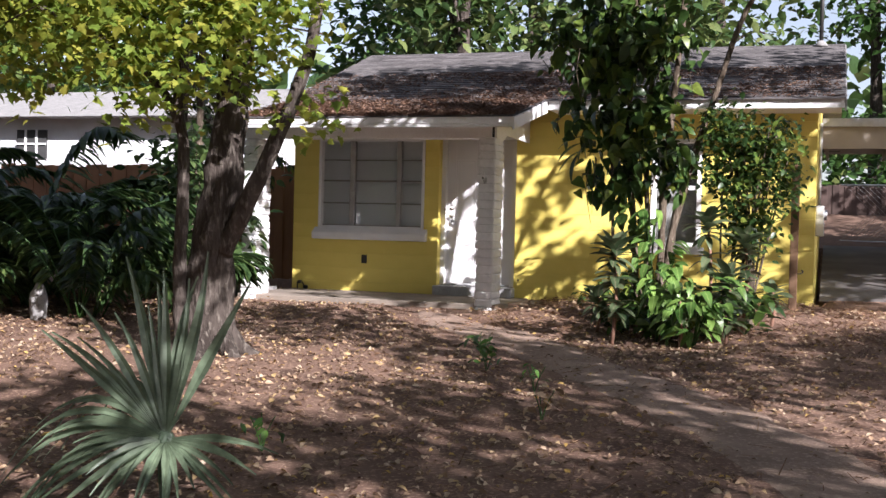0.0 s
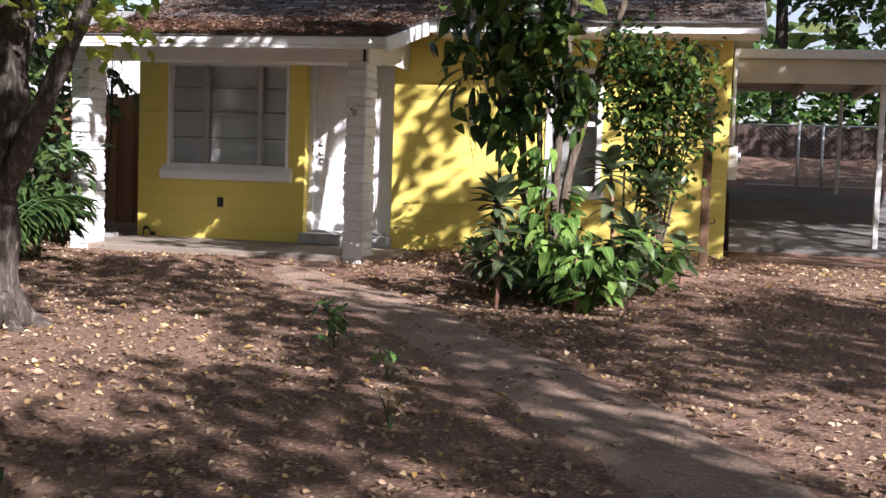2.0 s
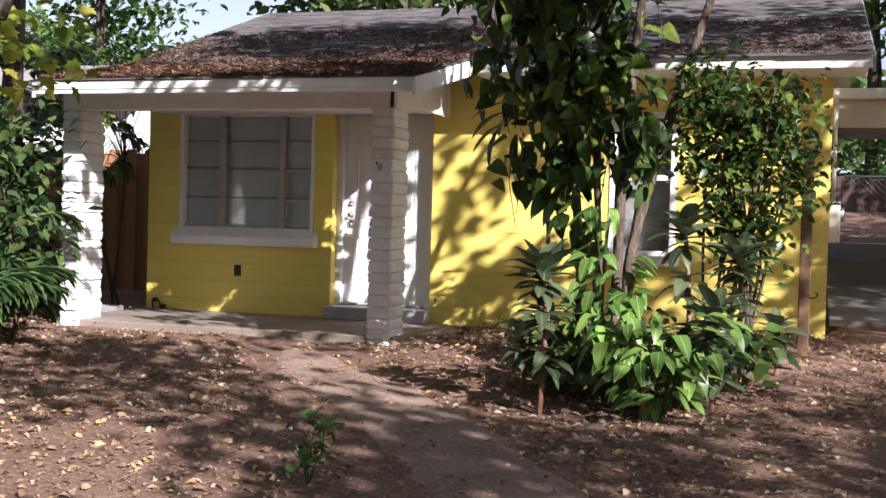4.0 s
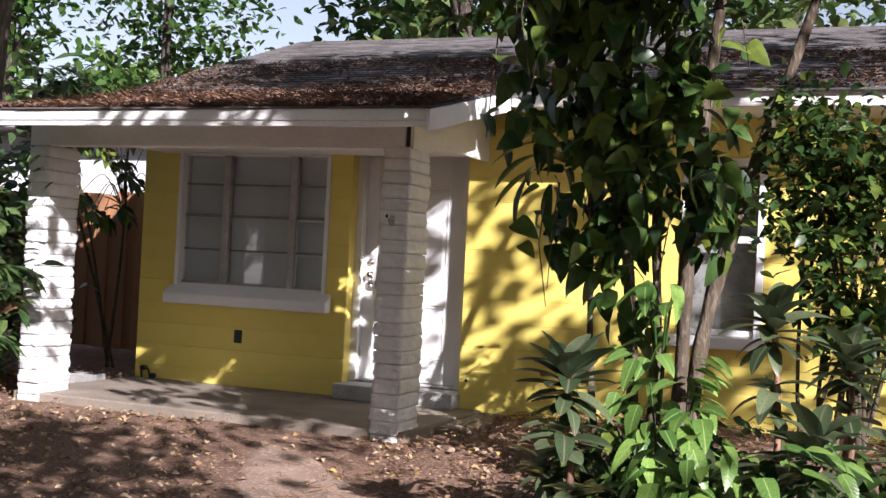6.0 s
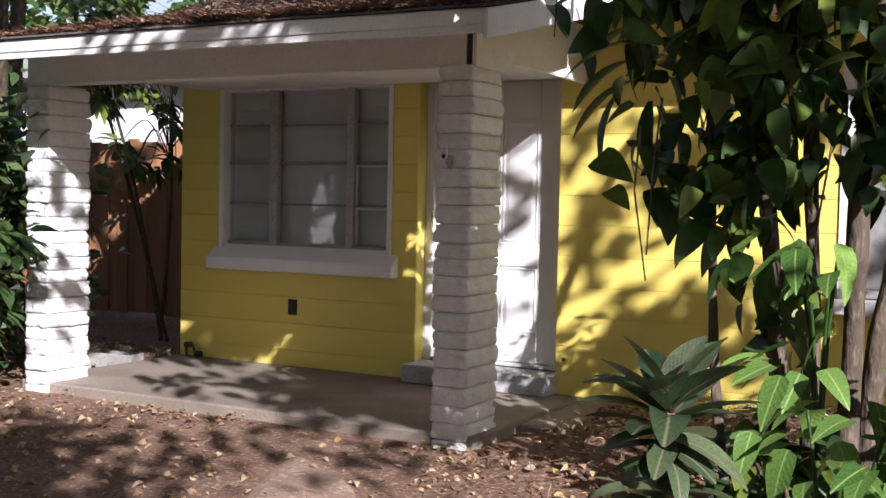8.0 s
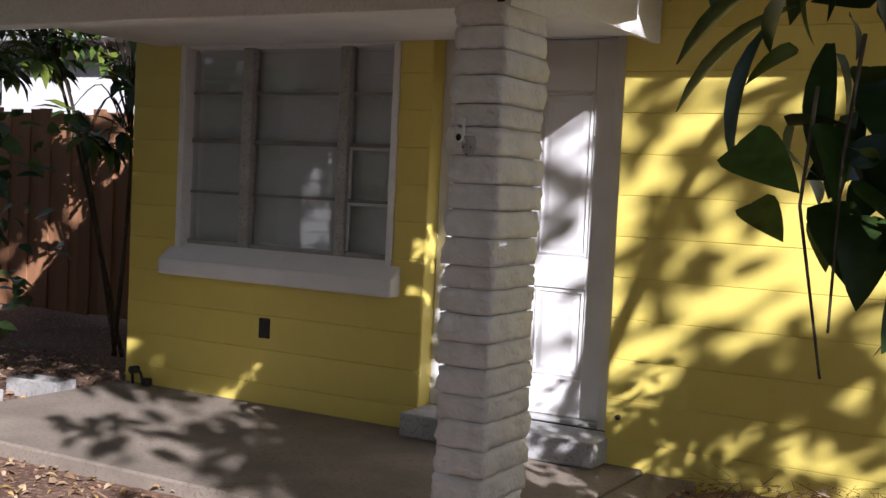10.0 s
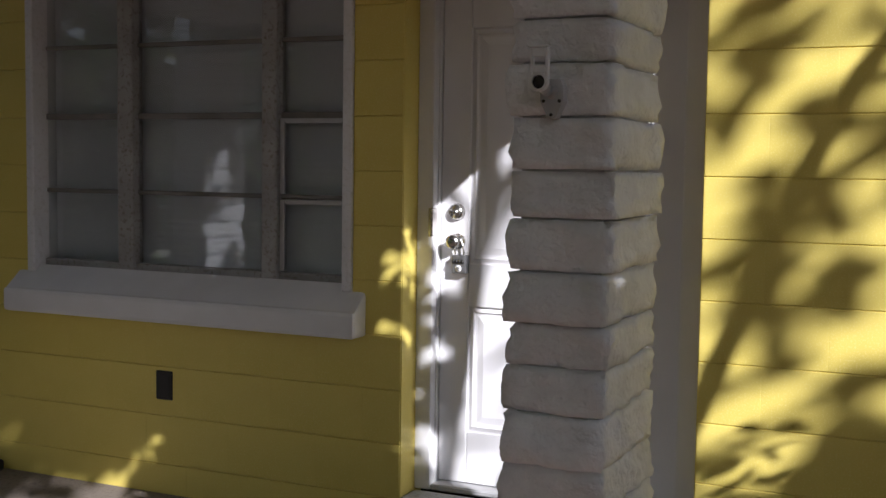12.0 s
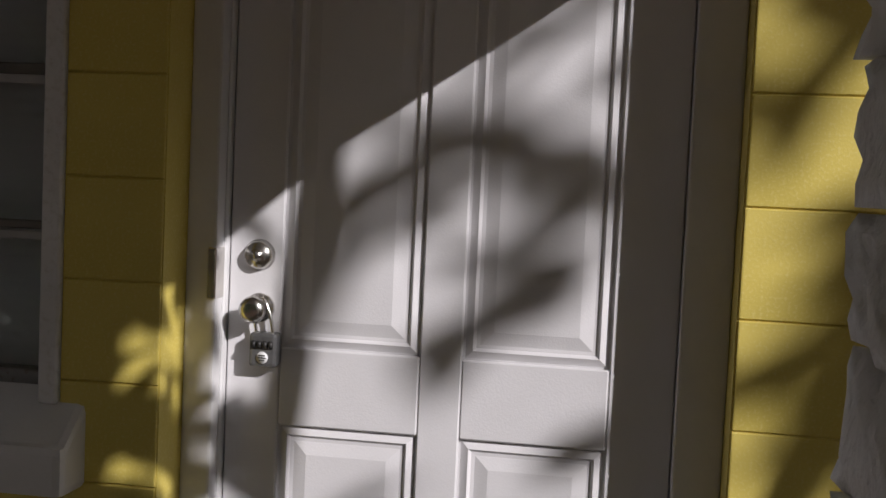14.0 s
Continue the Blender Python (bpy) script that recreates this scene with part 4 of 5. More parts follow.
def build_maple():
    t = thing("maple_tree", "forked grey barked yard tree with yellow green leaves", "tree", (-6.95, 10.9, -0.2))
    bm = bmesh.new()
    pts = smooth_path([(-6.93, 10.9, -0.35), (-6.95, 10.9, 0.0), (-6.93, 10.9, 0.6), (-6.85, 10.9, 1.3), (-6.78, 10.95, 2.1), (-6.72, 11.0, 3.1), (-6.85, 11.1, 4.4), (-7.1, 11.2, 6.0), (-7.3, 11.3, 7.6)])
    n = len(pts)
    radii = [0.42, 0.36, 0.31, 0.285, 0.265, 0.25] + [0.24 - 0.2 * (i / (n - 6)) ** 0.9 for i in range(n - 6)]
    tube(bm, pts, [r * 0.95 for r in radii], 20, 0.22)
    part("trunk", bm, M["bark"], t)
    for k, (a, r) in enumerate(((20, 0.55), (110, 0.5), (200, 0.6), (285, 0.62), (335, 0.5))):
        a = radians(a)
        root = stem(bmesh.new(), [(-6.94 + 0.14 * math.cos(a), 10.9 + 0.14 * math.sin(a), 0.02), (-6.94 + 0.30 * math.cos(a), 10.9 + 0.30 * math.sin(a), -0.12), (-6.94 + r * math.cos(a), 10.9 + r * math.sin(a), -0.22)], 0.12, 0.03, 8)
        part("root", root, M["bark"], t)
    limbs = [([(-6.78, 10.85, 0.75), (-6.62, 10.8, 1.02), (-6.38, 10.75, 1.45), (-6.12, 10.75, 2.0), (-5.95, 10.8, 2.6), (-5.9, 11.0, 3.8), (-5.6, 11.2, 5.2)], 0.092, 0.03),
             ([(-7.12, 10.75, -0.25), (-7.14, 10.72, 0.6), (-7.12, 10.72, 1.4), (-7.18, 10.7, 1.9), (-7.5, 10.6, 2.35), (-8.0, 10.5, 2.7), (-8.7, 10.4, 3.3)], 0.065, 0.025),
             ([(-7.18, 10.7, 1.85), (-7.2, 10.7, 2.6), (-7.35, 10.7, 3.6), (-7.7, 10.6, 4.8)], 0.05, 0.02),
             ([(-6.75, 11.0, 2.6), (-7.4, 11.2, 3.1), (-8.4, 11.3, 3.6), (-9.6, 11.4, 4.2)], 0.09, 0.02),
             ([(-6.72, 11.0, 3.0), (-6.2, 10.2, 3.5), (-5.8, 9.4, 4.2)], 0.08, 0.02),
             ([(-7.6, 10.6, 2.4), (-8.1, 10.1, 2.75), (-8.6, 9.6, 3.0)], 0.04, 0.012)]
    for p, a, b in limbs:
        part("limb", stem(bmesh.new(), p, a, b, 10), M["bark"], t)
    blobs = [(-8.3, 10.6, 3.1, 1.7, 1.1, 0.95), (-6.9, 10.3, 3.0, 1.0, 0.9, 0.85), (-9.6, 11.0, 3.4, 1.3, 1.3, 1.0), (-6.1, 10.5, 2.55, 0.55, 0.5, 0.55),
             (-7.4, 10.9, 4.6, 2.6, 1.8, 1.2), (-7.0, 10.2, 2.15, 0.75, 0.55, 0.30), (-8.0, 11.0, 6.4, 2.6, 2.0, 1.5), (-5.95, 10.7, 2.1, 0.28, 0.3, 0.25), (-8.6, 10.0, 2.55, 1.2, 0.6, 0.5), (-7.2, 9.9, 2.45, 0.8, 0.5, 0.45), (-6.35, 10.2, 2.4, 0.5, 0.4, 0.35), (-6.1, 10.4, 2.95, 0.55, 0.4, 0.5)]
    pts = cloud(blobs, 36000, 1500, 0.15, 0.15)
    part("crown", crown("crown", MAPLE, pts, (0.065, 0.12), M["maple"], (-1.1, 0.1)), None, t, "yellow green lobed leaves")
    v = []
    tw = bmesh.new()
    for k in range(70):
        c = cloud(blobs, 1)[0]
        d = Vector((random.uniform(-1, 1), random.uniform(-1, 1), random.uniform(-0.3, 0.6))) * 0.5
        tube(tw, [c - np.array(d), c, c + np.array(d) * 0.9], [0.010, 0.007, 0.003], 5)
    part("twigs", tw, M["bark2"], t)["kind"] = "stuff"


build_maple()

# ---- unseen trees, added to shade the yard and house ----


def build_tree(label, base, height, spread, blobs, n, size, clumps, material, template=OVATE, r=0.22, wood="bark", near=False, spreadc=0.3, extra=()):
    t = thing("tree", label, "tree", base)
    b = Vector(base)
    lean = Vector((random.uniform(-0.4, 0.4), random.uniform(-0.4, 0.4), 0))
    part("trunk", stem(bmesh.new(), [b - Vector((0, 0, 0.3)), b + Vector((0, 0, height * 0.35)) + lean * 0.3, b + Vector((0, 0, height * 0.75)) + lean], r, r * 0.4, 12), M[wood], t)
    for k, bl in enumerate(blobs[:4]):
        c = Vector(bl[:3])
        part("limb", stem(bmesh.new(), [b + Vector((0, 0, height * 0.35)) + lean * 0.3, (b + Vector((0, 0, height * 0.4)) + c) / 2 + Vector((0, 0, 0.3)), c], r * 0.28, r * 0.07, 7), M[wood], t)
    pts = cloud(blobs, n, clumps, spreadc, 0.3)
    for e in extra:
        pts = np.concatenate([pts, cloud(*e)])
    part("crown", crown("crown", template, pts, size, material), None, t)
    return t


# Extra clumps stand on chosen sun rays to shade wall, post and slab.
build_tree("unseen tall spreading oak added to shade the yard and house", (6.4, 7.2, -0.3), 7.5, 5, [(1.2, 6.4, 5.8, 1.8, 1.8, 0.6), (4.0, 4.6, 5.9, 1.8, 1.6, 0.5), (8.6, 6.0, 6.2, 1.6, 1.6, 0.6), (6.2, 9.2, 6.8, 2.0, 1.5, 0.6), (2.2, 8.6, 6.2, 1.2, 1.1, 0.5), (8.6, 9.5, 7.4, 1.8, 1.8, 0.7), (3.4, 12.0, 7.8, 1.5, 1.5, 0.6), (0.6, 11.6, 8.3, 1.7, 1.7, 0.6), (-0.8, 13.0, 7.7, 1.6, 1.5, 0.6)],
           6000, (0.15, 0.27), 130, M["far"], r=0.10, spreadc=0.28,
           extra=(([(1.2, 12.4, 4.5, 1.0, 0.5, 0.25)], 110, 12, 0.12, 0.2), ([(-1.5, 10.9, 5.75, 1.25, 0.6, 0.3)], 380, 30, 0.15, 0.2), ([(2.6, 10.7, 7.15, 1.25, 0.4, 0.36)], 150, 40, 0.12, 0.1), ([(2.0, 10.7, 6.4, 0.5, 0.3, 0.5)], 26, 10, 0.08, 0.1), ([(-3.2, 10.7, 4.9, 0.4, 0.3, 0.6)], 48, 20, 0.06, 0.1), ([(2.9, 10.7, 6.05, 0.85, 0.3, 0.36)], 120, 22, 0.10, 0.1), ([(1.55, 10.0, 5.2, 0.45, 0.3, 0.75)], 80, 30, 0.08, 0.1), ([(-0.83, 10.7, 5.62, 0.4, 0.3, 0.2)], 50, 0, 0.08, 0.1), ([(-1.4, 8.2, 4.6, 1.3, 1.0, 0.4)], 300, 14, 0.2, 0.2), ([(-0.6, 5.5, 5.3, 1.0, 0.7, 0.6)], 380, 9, 0.22, 0.2),
                  ([(-0.25, 10.7, 4.75, 0.75, 0.3, 0.42)], 270, 0, 0.1, 0.1), ([(0.09, 10.7, 5.05, 0.28, 0.3, 1.15)], 250, 0, 0.1, 0.1), ([(-1.6, 10.7, 4.62, 0.5, 0.3, 0.2)], 36, 0, 0.1, 0.1)))
build_tree("unseen tall spreading oak added to shade the footpath", (7.0, -1.5, -0.7), 8.0, 5, [(5.7, 1.2, 6.0, 2.1, 2.0, 0.6), (7.6, -1.5, 7.0, 2.6, 2.6, 0.8), (3.6, -2.0, 6.0, 2.2, 2.2, 0.6), (8.4, 3.4, 7.0, 2.4, 2.4, 0.8), (6.4, 4.0, 6.6, 1.4, 1.2, 0.5)],
           5000, (0.15, 0.27), 90, M["far"], r=0.10, spreadc=0.28,
           extra=(([(2.1, 0.9, 5.7, 1.4, 1.3, 0.4)], 560, 13, 0.25, 0.2),))
build_tree("unseen broad tree added to shade the roof and carport", (6.0, 15.2, 0.0), 6.5, 4, [(3.4, 14.4, 5.0, 1.8, 1.8, 1.2), (5.6, 14.0, 6.2, 2.2, 2.2, 1.4), (2.3, 13.2, 4.1, 1.2, 1.2, 0.8), (7.0, 12.0, 7.4, 2.4, 2.4, 1.4), (4.2, 16.6, 5.2, 1.8, 1.5, 1.0), (6.2, 17.6, 6.6, 2.0, 1.8, 1.1), (2.4, 17.2, 4.4, 1.3, 1.0, 0.8), (4.0, 15.6, 6.4, 1.8, 1.4, 1.0), (7.4, 16.4, 6.4, 1.6, 1.6, 1.0)],
           4800, (0.14, 0.26), 150, M["far"], r=0.15, spreadc=0.28,
           extra=(([(2.6, 14.5, 7.2, 2.0, 1.4, 0.6)], 500, 30, 0.22, 0.2), ([(5.0, 15.4, 5.7, 2.6, 0.6, 0.45)], 1100, 120, 0.2, 0.2)))

# Out of view; added to shade the ground behind the carport.
build_tree("unseen broad tree added to shade the ground behind the carport", (9.5, 22.5, 0.4), 7.0, 4, [(7.2, 22.6, 6.0, 2.0, 2.0, 1.2), (8.8, 25.0, 6.6, 2.2, 2.2, 1.3), (6.2, 20.6, 6.0, 1.6, 1.6, 1.0), (9.6, 21.0, 7.0, 2.2, 2.0, 1.3), (10.5, 27.5, 7.0, 2.2, 2.2, 1.3), (6.4, 26.5, 6.6, 1.8, 1.8, 1.0)],
           5200, (0.16, 0.28), 320, M["far"], r=0.2, spreadc=0.34)

# unseen crowns, added overhead to cut the sky light in the porch
for x, y, h, bl in ((-8.5, -2.5, 8.0, [(-6.0, 1.5, 8.2, 3.2, 3.0, 1.0), (-10.0, 2.0, 8.0, 3.4, 3.2, 1.2), (-8.0, -3.0, 8.6, 4.0, 3.4, 1.2), (-4.0, -1.5, 8.4, 2.4, 2.6, 0.9)]),
                    (0.5, -3.5, 10.0, [(-1.6, 2.5, 10.0, 2.0, 3.0, 0.7), (-4.5, 5.0, 10.0, 3.0, 3.4, 0.8), (-2.4, 8.0, 9.9, 2.0, 3.0, 0.7), (-4.5, 10.5, 9.6, 2.8, 2.6, 0.7), (-8.0, 8.0, 9.4, 2.8, 3.0, 0.8)]),
                    (-15.5, 4.0, 8.0, [(-12.5, 6.0, 7.8, 3.4, 3.2, 1.2), (-16.0, 3.0, 7.6, 3.4, 3.4, 1.6), (-14.0, 9.0, 8.0, 3.0, 2.6, 1.2), (-9.0, 6.5, 8.2, 2.6, 2.6, 0.8), (-17.0, 8.0, 5.6, 2.6, 3.0, 2.2)]),
                    (-1.0, -9.0, 9.0, [(-1.0, -8.0, 7.6, 4.0, 3.4, 2.4), (-6.5, -9.0, 6.6, 3.6, 3.0, 3.0), (-12.0, -7.0, 6.2, 3.6, 3.2, 3.0), (-16.0, -3.0, 5.8, 3.2, 3.4, 2.8)])):
    build_tree("unseen broad crowned tree added to cut the sky light", (x, y, ground_z(x, y)), h, 5, bl, 8500, (0.34, 0.6), 620, M["far"], r=0.26, spreadc=0.55)

# unseen trees, added round the yard's open side to block low sky light
for k in range(9):
    a = radians(185 + 21 * k)
    x, y = -4 + 25 * math.cos(a), 11 + 25 * math.sin(a)
    z0 = ground_z(x, y)
    bl = [(x + random.uniform(-2.5, 2.5), y + random.uniform(-2, 2), z0 + q, random.uniform(3, 4), random.uniform(2.5, 3.5), 1.8) for q in (1.8, 3.2, 4.6, 5.6)]
    build_tree("unseen leafy tree added to block low sky light", (x, y, z0), 6.5, 4, bl, 1500, (0.5, 0.9), 150, M["far"], r=0.2, spreadc=0.6)

# ---- trees behind the house ----
BACK = [(-12.6, 32.0, 10.0, 3.0), (-10.0, 27.5, 11.5, 3.0), (-6.4, 28.5, 11.0, 3.2), (-0.6, 37.5, 12.5, 4.2), (-5.0, 38.0, 13.5, 4.4), (4.5, 36.0, 12.0, 4.4), (-24.0, 38.0, 12.0, 4.4), (-11.0, 38.0, 14.0, 4.6), (9.0, 31.0, 12.0, 4.2), (-25.5, 33.0, 12.0, 4.4)]
for k, (x, y, h, s) in enumerate(BACK):
    z0 = ground_z(x, y)
    bl = [(x + random.uniform(-1, 1) * s * 0.5, y + random.uniform(-0.5, 0.5) * s * 0.6, z0 + h * q, s * random.uniform(0.55, 0.8), s * random.uniform(0.5, 0.7), h * random.uniform(0.10, 0.16)) for q in (0.34, 0.42, 0.52, 0.62, 0.74, 0.86)]
    build_tree("dense green tree standing behind the house", (x, y, z0), h, s, bl, 3400, (0.22, 0.42), 170, M["far"] if k % 3 else M["shrub"], r=0.22, spreadc=0.42)

# hedge and far woods that close the place


def build_woods():
    pts = []
    for a in range(0, 360, 3):
        for k in range(70):
            r = random.uniform(46, 60)
            pts.append((-4 + r * math.cos(radians(a + random.uniform(-1.5, 1.5))), 14 + r * math.sin(radians(a + random.uniform(-1.5, 1.5))), 8.0 * random.random() ** 0.8))
    pts = np.array(pts)
    pts[:, 2] += np.array([ground_z(p[0], p[1]) for p in pts])
    ob = part("far_woods", crown("far_woods", OVATE, pts, (1.2, 2.4), M["far"], (-0.9, 0.6)), None)
    tagged(ob, "distant belt of green woods around the yards", "woods", kind="stuff")
    pts = np.stack([RNG.uniform(-6, 8, 5200), RNG.uniform(33.2, 35.0, 5200), RNG.uniform(1.2, 4.4, 5200)], 1)
    tagged(part("far_hedge", crown("far_hedge", OVATE, pts, (0.2, 0.36), M["shrub"], (-0.9, 0.4)), None), "dark green hedge behind the far fence", "hedge", kind="stuff")


build_woods()

# ---- planting beside the fence, left of the porch ----


NARROW = ([(a * 0.42, b, c) for a, b, c in OVATE[0]], OVATE[1])


def build_frond_bush(label, base, n, length, spread, seed):
    """A clump of arching feathery fronds."""
    rnd = random.Random(seed)
    t = thing("fern_palm_shrub", label, "shrub", base, "shrubs by the fence")
    b = Vector(base)
    for k in range(n):
        a = rnd.uniform(0, 6.283)
        L = length * rnd.uniform(0.7, 1.1)
        up = rnd.uniform(0.5, 1.15)
        pts = []
        st = b + Vector((rnd.uniform(-0.15, 0.15), rnd.uniform(-0.15, 0.15), 0))
        for i in range(9):
            s = i / 8
            pts.append(st + Vector((math.cos(a) * spread * L * s, math.sin(a) * spread * L * s, up * L * (s - 0.62 * s * s) * 1.35)))
        fr = part("frond", tube(bmesh.new(), pts, [0.012 * (1 - 0.8 * i / 8) for i in range(9)], 5), M["shrub"], t)
        pos, yaw, pit = [], [], []
        for i in range(46):
            s = 0.2 + 0.8 * i / 45
            j = min(7, int(s * 8))
            p = pts[j].lerp(pts[j + 1], s * 8 - j)
            for side in (-1, 1):
                pos.append(p)
                yaw.append(a - math.pi / 2 + side * (1.05 - 0.5 * s))
                pit.append(rnd.uniform(-0.7, -0.1))
        m = len(pos)
        part("leaflet_spray", leaves("leaflet_spray", NARROW, np.array(pos), np.array(yaw), np.array(pit), RNG.normal(0, 0.3, m), np.full(m, 0.24 * (0.5 + length / 3.2)) * RNG.uniform(0.7, 1.2, m), M["fern"]), None, fr)


for k, (x, y, n, L) in enumerate(((-9.6, 12.8, 15, 2.1), (-10.9, 13.5, 16, 2.6), (-10.2, 14.8, 15, 2.4), (-11.9, 14.6, 16, 3.4), (-8.9, 13.7, 12, 1.7), (-12.2, 12.6, 15, 2.9), (-10.7, 12.0, 12, 1.6), (-13.0, 15.5, 16, 3.9), (-14.3, 15.2, 16, 3.7), (-13.4, 13.4, 15, 3.0))):
    build_frond_bush("dark green arching frond shrub by the board fence", (x, y, ground_z(x, y)), n, L, 0.55, k)


def build_leafy_shrub(name, label, base, blobs, n, size, material, template, stems=5, clumps=60, spreadc=0.12, wood="bark2", group=""):
    t = thing(name, label, "shrub", base, group)
    b = Vector(base)
    for k in range(stems):
        c = Vector(blobs[k % len(blobs)][:3])
        o = Vector((random.uniform(-0.1, 0.1), random.uniform(-0.1, 0.1), -0.1))
        part("stem", stem(bmesh.new(), [b + o, b + o * 2 + (c - b) * 0.4 + Vector((0, 0, 0.15)), c + Vector((random.uniform(-0.15, 0.15), random.uniform(-0.15, 0.15), blobs[k % len(blobs)][5] * 0.6))], 0.018, 0.006, 7), M[wood], t)
    pts = cloud(blobs, n, clumps, spreadc, 0.2)
    part("foliage", crown("foliage", template, pts, size, material), None, t)
    return t


build_leafy_shrub("leafy_shrub", "dark leafy shrub filling the corner by the fence", (-9.0, 14.6, 0), [(-9.2, 14.6, 0.9, 0.5, 0.5, 0.7), (-9.9, 15.6, 1.5, 0.7, 0.7, 1.0), (-10.6, 16.4, 1.2, 0.9, 0.9, 1.1)], 2600, (0.10, 0.2), M["fern"], OVATE, 6, 120, 0.2)


def build_umbrella_shrub(base, whorls):
    """Long stalks that each end in a wheel of hanging leaflets."""
    rnd = random.Random(11)
    t = thing("umbrella_shrub", "umbrella leaved shrub with dark wheel shaped leaves over the fence", "shrub", base)
    b = Vector(base)
    tops = [b + Vector(o) for o in ((0.2, -0.1, 2.1), (-0.5, -0.3, 2.5), (-1.1, 0.1, 2.7))]
    for p in tops:
        part("trunk", stem(bmesh.new(), [b + Vector((rnd.uniform(-0.1, 0.1), 0, -0.1)), b.lerp(p, 0.5) + Vector((0.05, 0, 0.1)), p], 0.018, 0.010, 8), M["bark2"], t)
    for k in range(whorls):
        p = tops[k % 3]
        c = p + Vector((rnd.uniform(-0.45, 0.45), rnd.uniform(-0.35, 0.25), rnd.uniform(-0.6, 0.5)))
        part("stalk", stem(bmesh.new(), [b.lerp(p, rnd.uniform(0.75, 0.98)), p.lerp(c, 0.5) + Vector((0, 0, 0.04)), c], 0.006, 0.004, 5), M["bark2"], t)
        n = rnd.choice((8, 9, 10))
        a = np.arange(n) * 6.283 / n + rnd.uniform(0, 1)
        tilt = rnd.uniform(0.2, 1.0)
        part("leaf_wheel", leaves("leaf_wheel", NARROWER, np.tile(np.array(c), (n, 1)), a, -0.25 + tilt * np.sin(a), RNG.normal(0, 0.2, n), RNG.uniform(0.19, 0.28, n), M["vine"]), None, t)
    return t


NARROWER = ([(a * 0.62, 0.12 + b * 0.88, c) for a, b, c in OVATE[0]], OVATE[1])
build_umbrella_shrub((-10.35, 18.3, 0.1), 63)
# dark trunks between the fence and the porch
for k, (x, y, r) in enumerate(((-10.35, 16.4, 0.08), (-11.2, 17.2, 0.10))):
    build_tree("slender dark trunked tree beside the porch", (x, y, 0.0), 7.5, 2, [(x - 0.6, y + 0.5, 5.0, 1.1, 1.0, 0.9), (x + 0.2, y - 0.1, 6.2, 1.4, 1.2, 1.0), (x - 0.9, y, 3.9, 0.8, 0.8, 0.6)], 420, (0.13, 0.24), 30, M["shrub"], r=r, wood="bark2", spreadc=0.25)
o = thing("garden_stone", "upright pale grey garden stone on the bare soil", "stone", (-9.9, 12.4, ground_z(-9.9, 12.4)))
bm = bmesh.new()
bmesh.ops.create_icosphere(bm, subdivisions=3, radius=1.0)
for v in bm.verts:
    v.co += v.co * 0.18 * noise.noise(v.co * 1.7)
    v.co = Vector((v.co.x * 0.10, v.co.y * 0.09, v.co.z * 0.24)) + Vector((-9.9, 12.4, ground_z(-9.9, 12.4) + 0.16))
part("stone", bm, M["cement"], o)

# ---- fan palm ----


def build_palm():
    b = Vector((-4.62, 6.5, ground_z(-4.62, 6.5)))
    t = thing("fan_palm", "young fan palm with grey green split fronds", "palm", b)
    hub = b + Vector((0, 0, 0.30))
    fans = [((-0.42, 0.1, 1.0), 0.86, 66, 10, 0.25), ((-0.95, -0.2, 0.62), 0.95, 80, 15, 2.0), ((0.10, 0.2, 1.0), 0.80, 40, 5, 0.1), ((0.0, -0.75, -0.40), 0.36, 150, 11, 0.5),
            ((0.7, 0.0, -0.12), 0.50, 50, 6, 0.5), ((-0.7, -0.5, -0.1), 0.5, 70, 8, 0.7)]
    for d, L, ang, n, droop in fans:
        d = Vector(d).normalized()
        side = d.cross(Vector((0.25, -0.9, 0.35))).normalized()
        nrm = side.cross(d).normalized()
        f = part("frond", stem(bmesh.new(), [b + Vector((0, 0, -0.05)), hub - d * 0.03, hub + d * 0.03], 0.016, 0.011, 7), M["palm"], t)
        for k in range(n):
            a = radians(-ang / 2 + ang * (k + 0.5) / n + random.uniform(-3, 3))
            e = (d * math.cos(a) + side * math.sin(a)).normalized()
            w = e.cross(nrm).normalized()
            ln = L * (0.72 + 0.28 * math.cos(a * 0.9)) * random.uniform(0.75, 1.15)
            half = max(0.012, ln * 0.45 * math.sin(radians(ang / n) / 2) * random.uniform(0.75, 1.0))
            bend = w * ln * random.uniform(-0.10, 0.10)
            verts, faces = [], []
            for j in range(10):
                s = j / 9
                ww = half * (s / 0.45 if s < 0.45 else max(0.03, 1 - (s - 0.45) / 0.56)) + 0.003
                p = hub + e * ln * s + nrm * (0.02 * s) + bend * s ** 3 + Vector((0, 0, -1)) * droop * ln * 0.42 * s ** 2.6
                fold = nrm * ww * 0.6
                verts += [p - w * ww + fold, p, p + w * ww + fold]
            for j in range(9):
                q = 3 * j
                faces += [(q, q + 1, q + 4, q + 3), (q + 1, q + 2, q + 5, q + 4)]
            me = bpy.data.meshes.new("blade")
            me.from_pydata([tuple(v) for v in verts], [], faces)
            part("blade", me, M["palm"], f)


build_palm()

# ---- climbing plants and shrubs by the second window ----


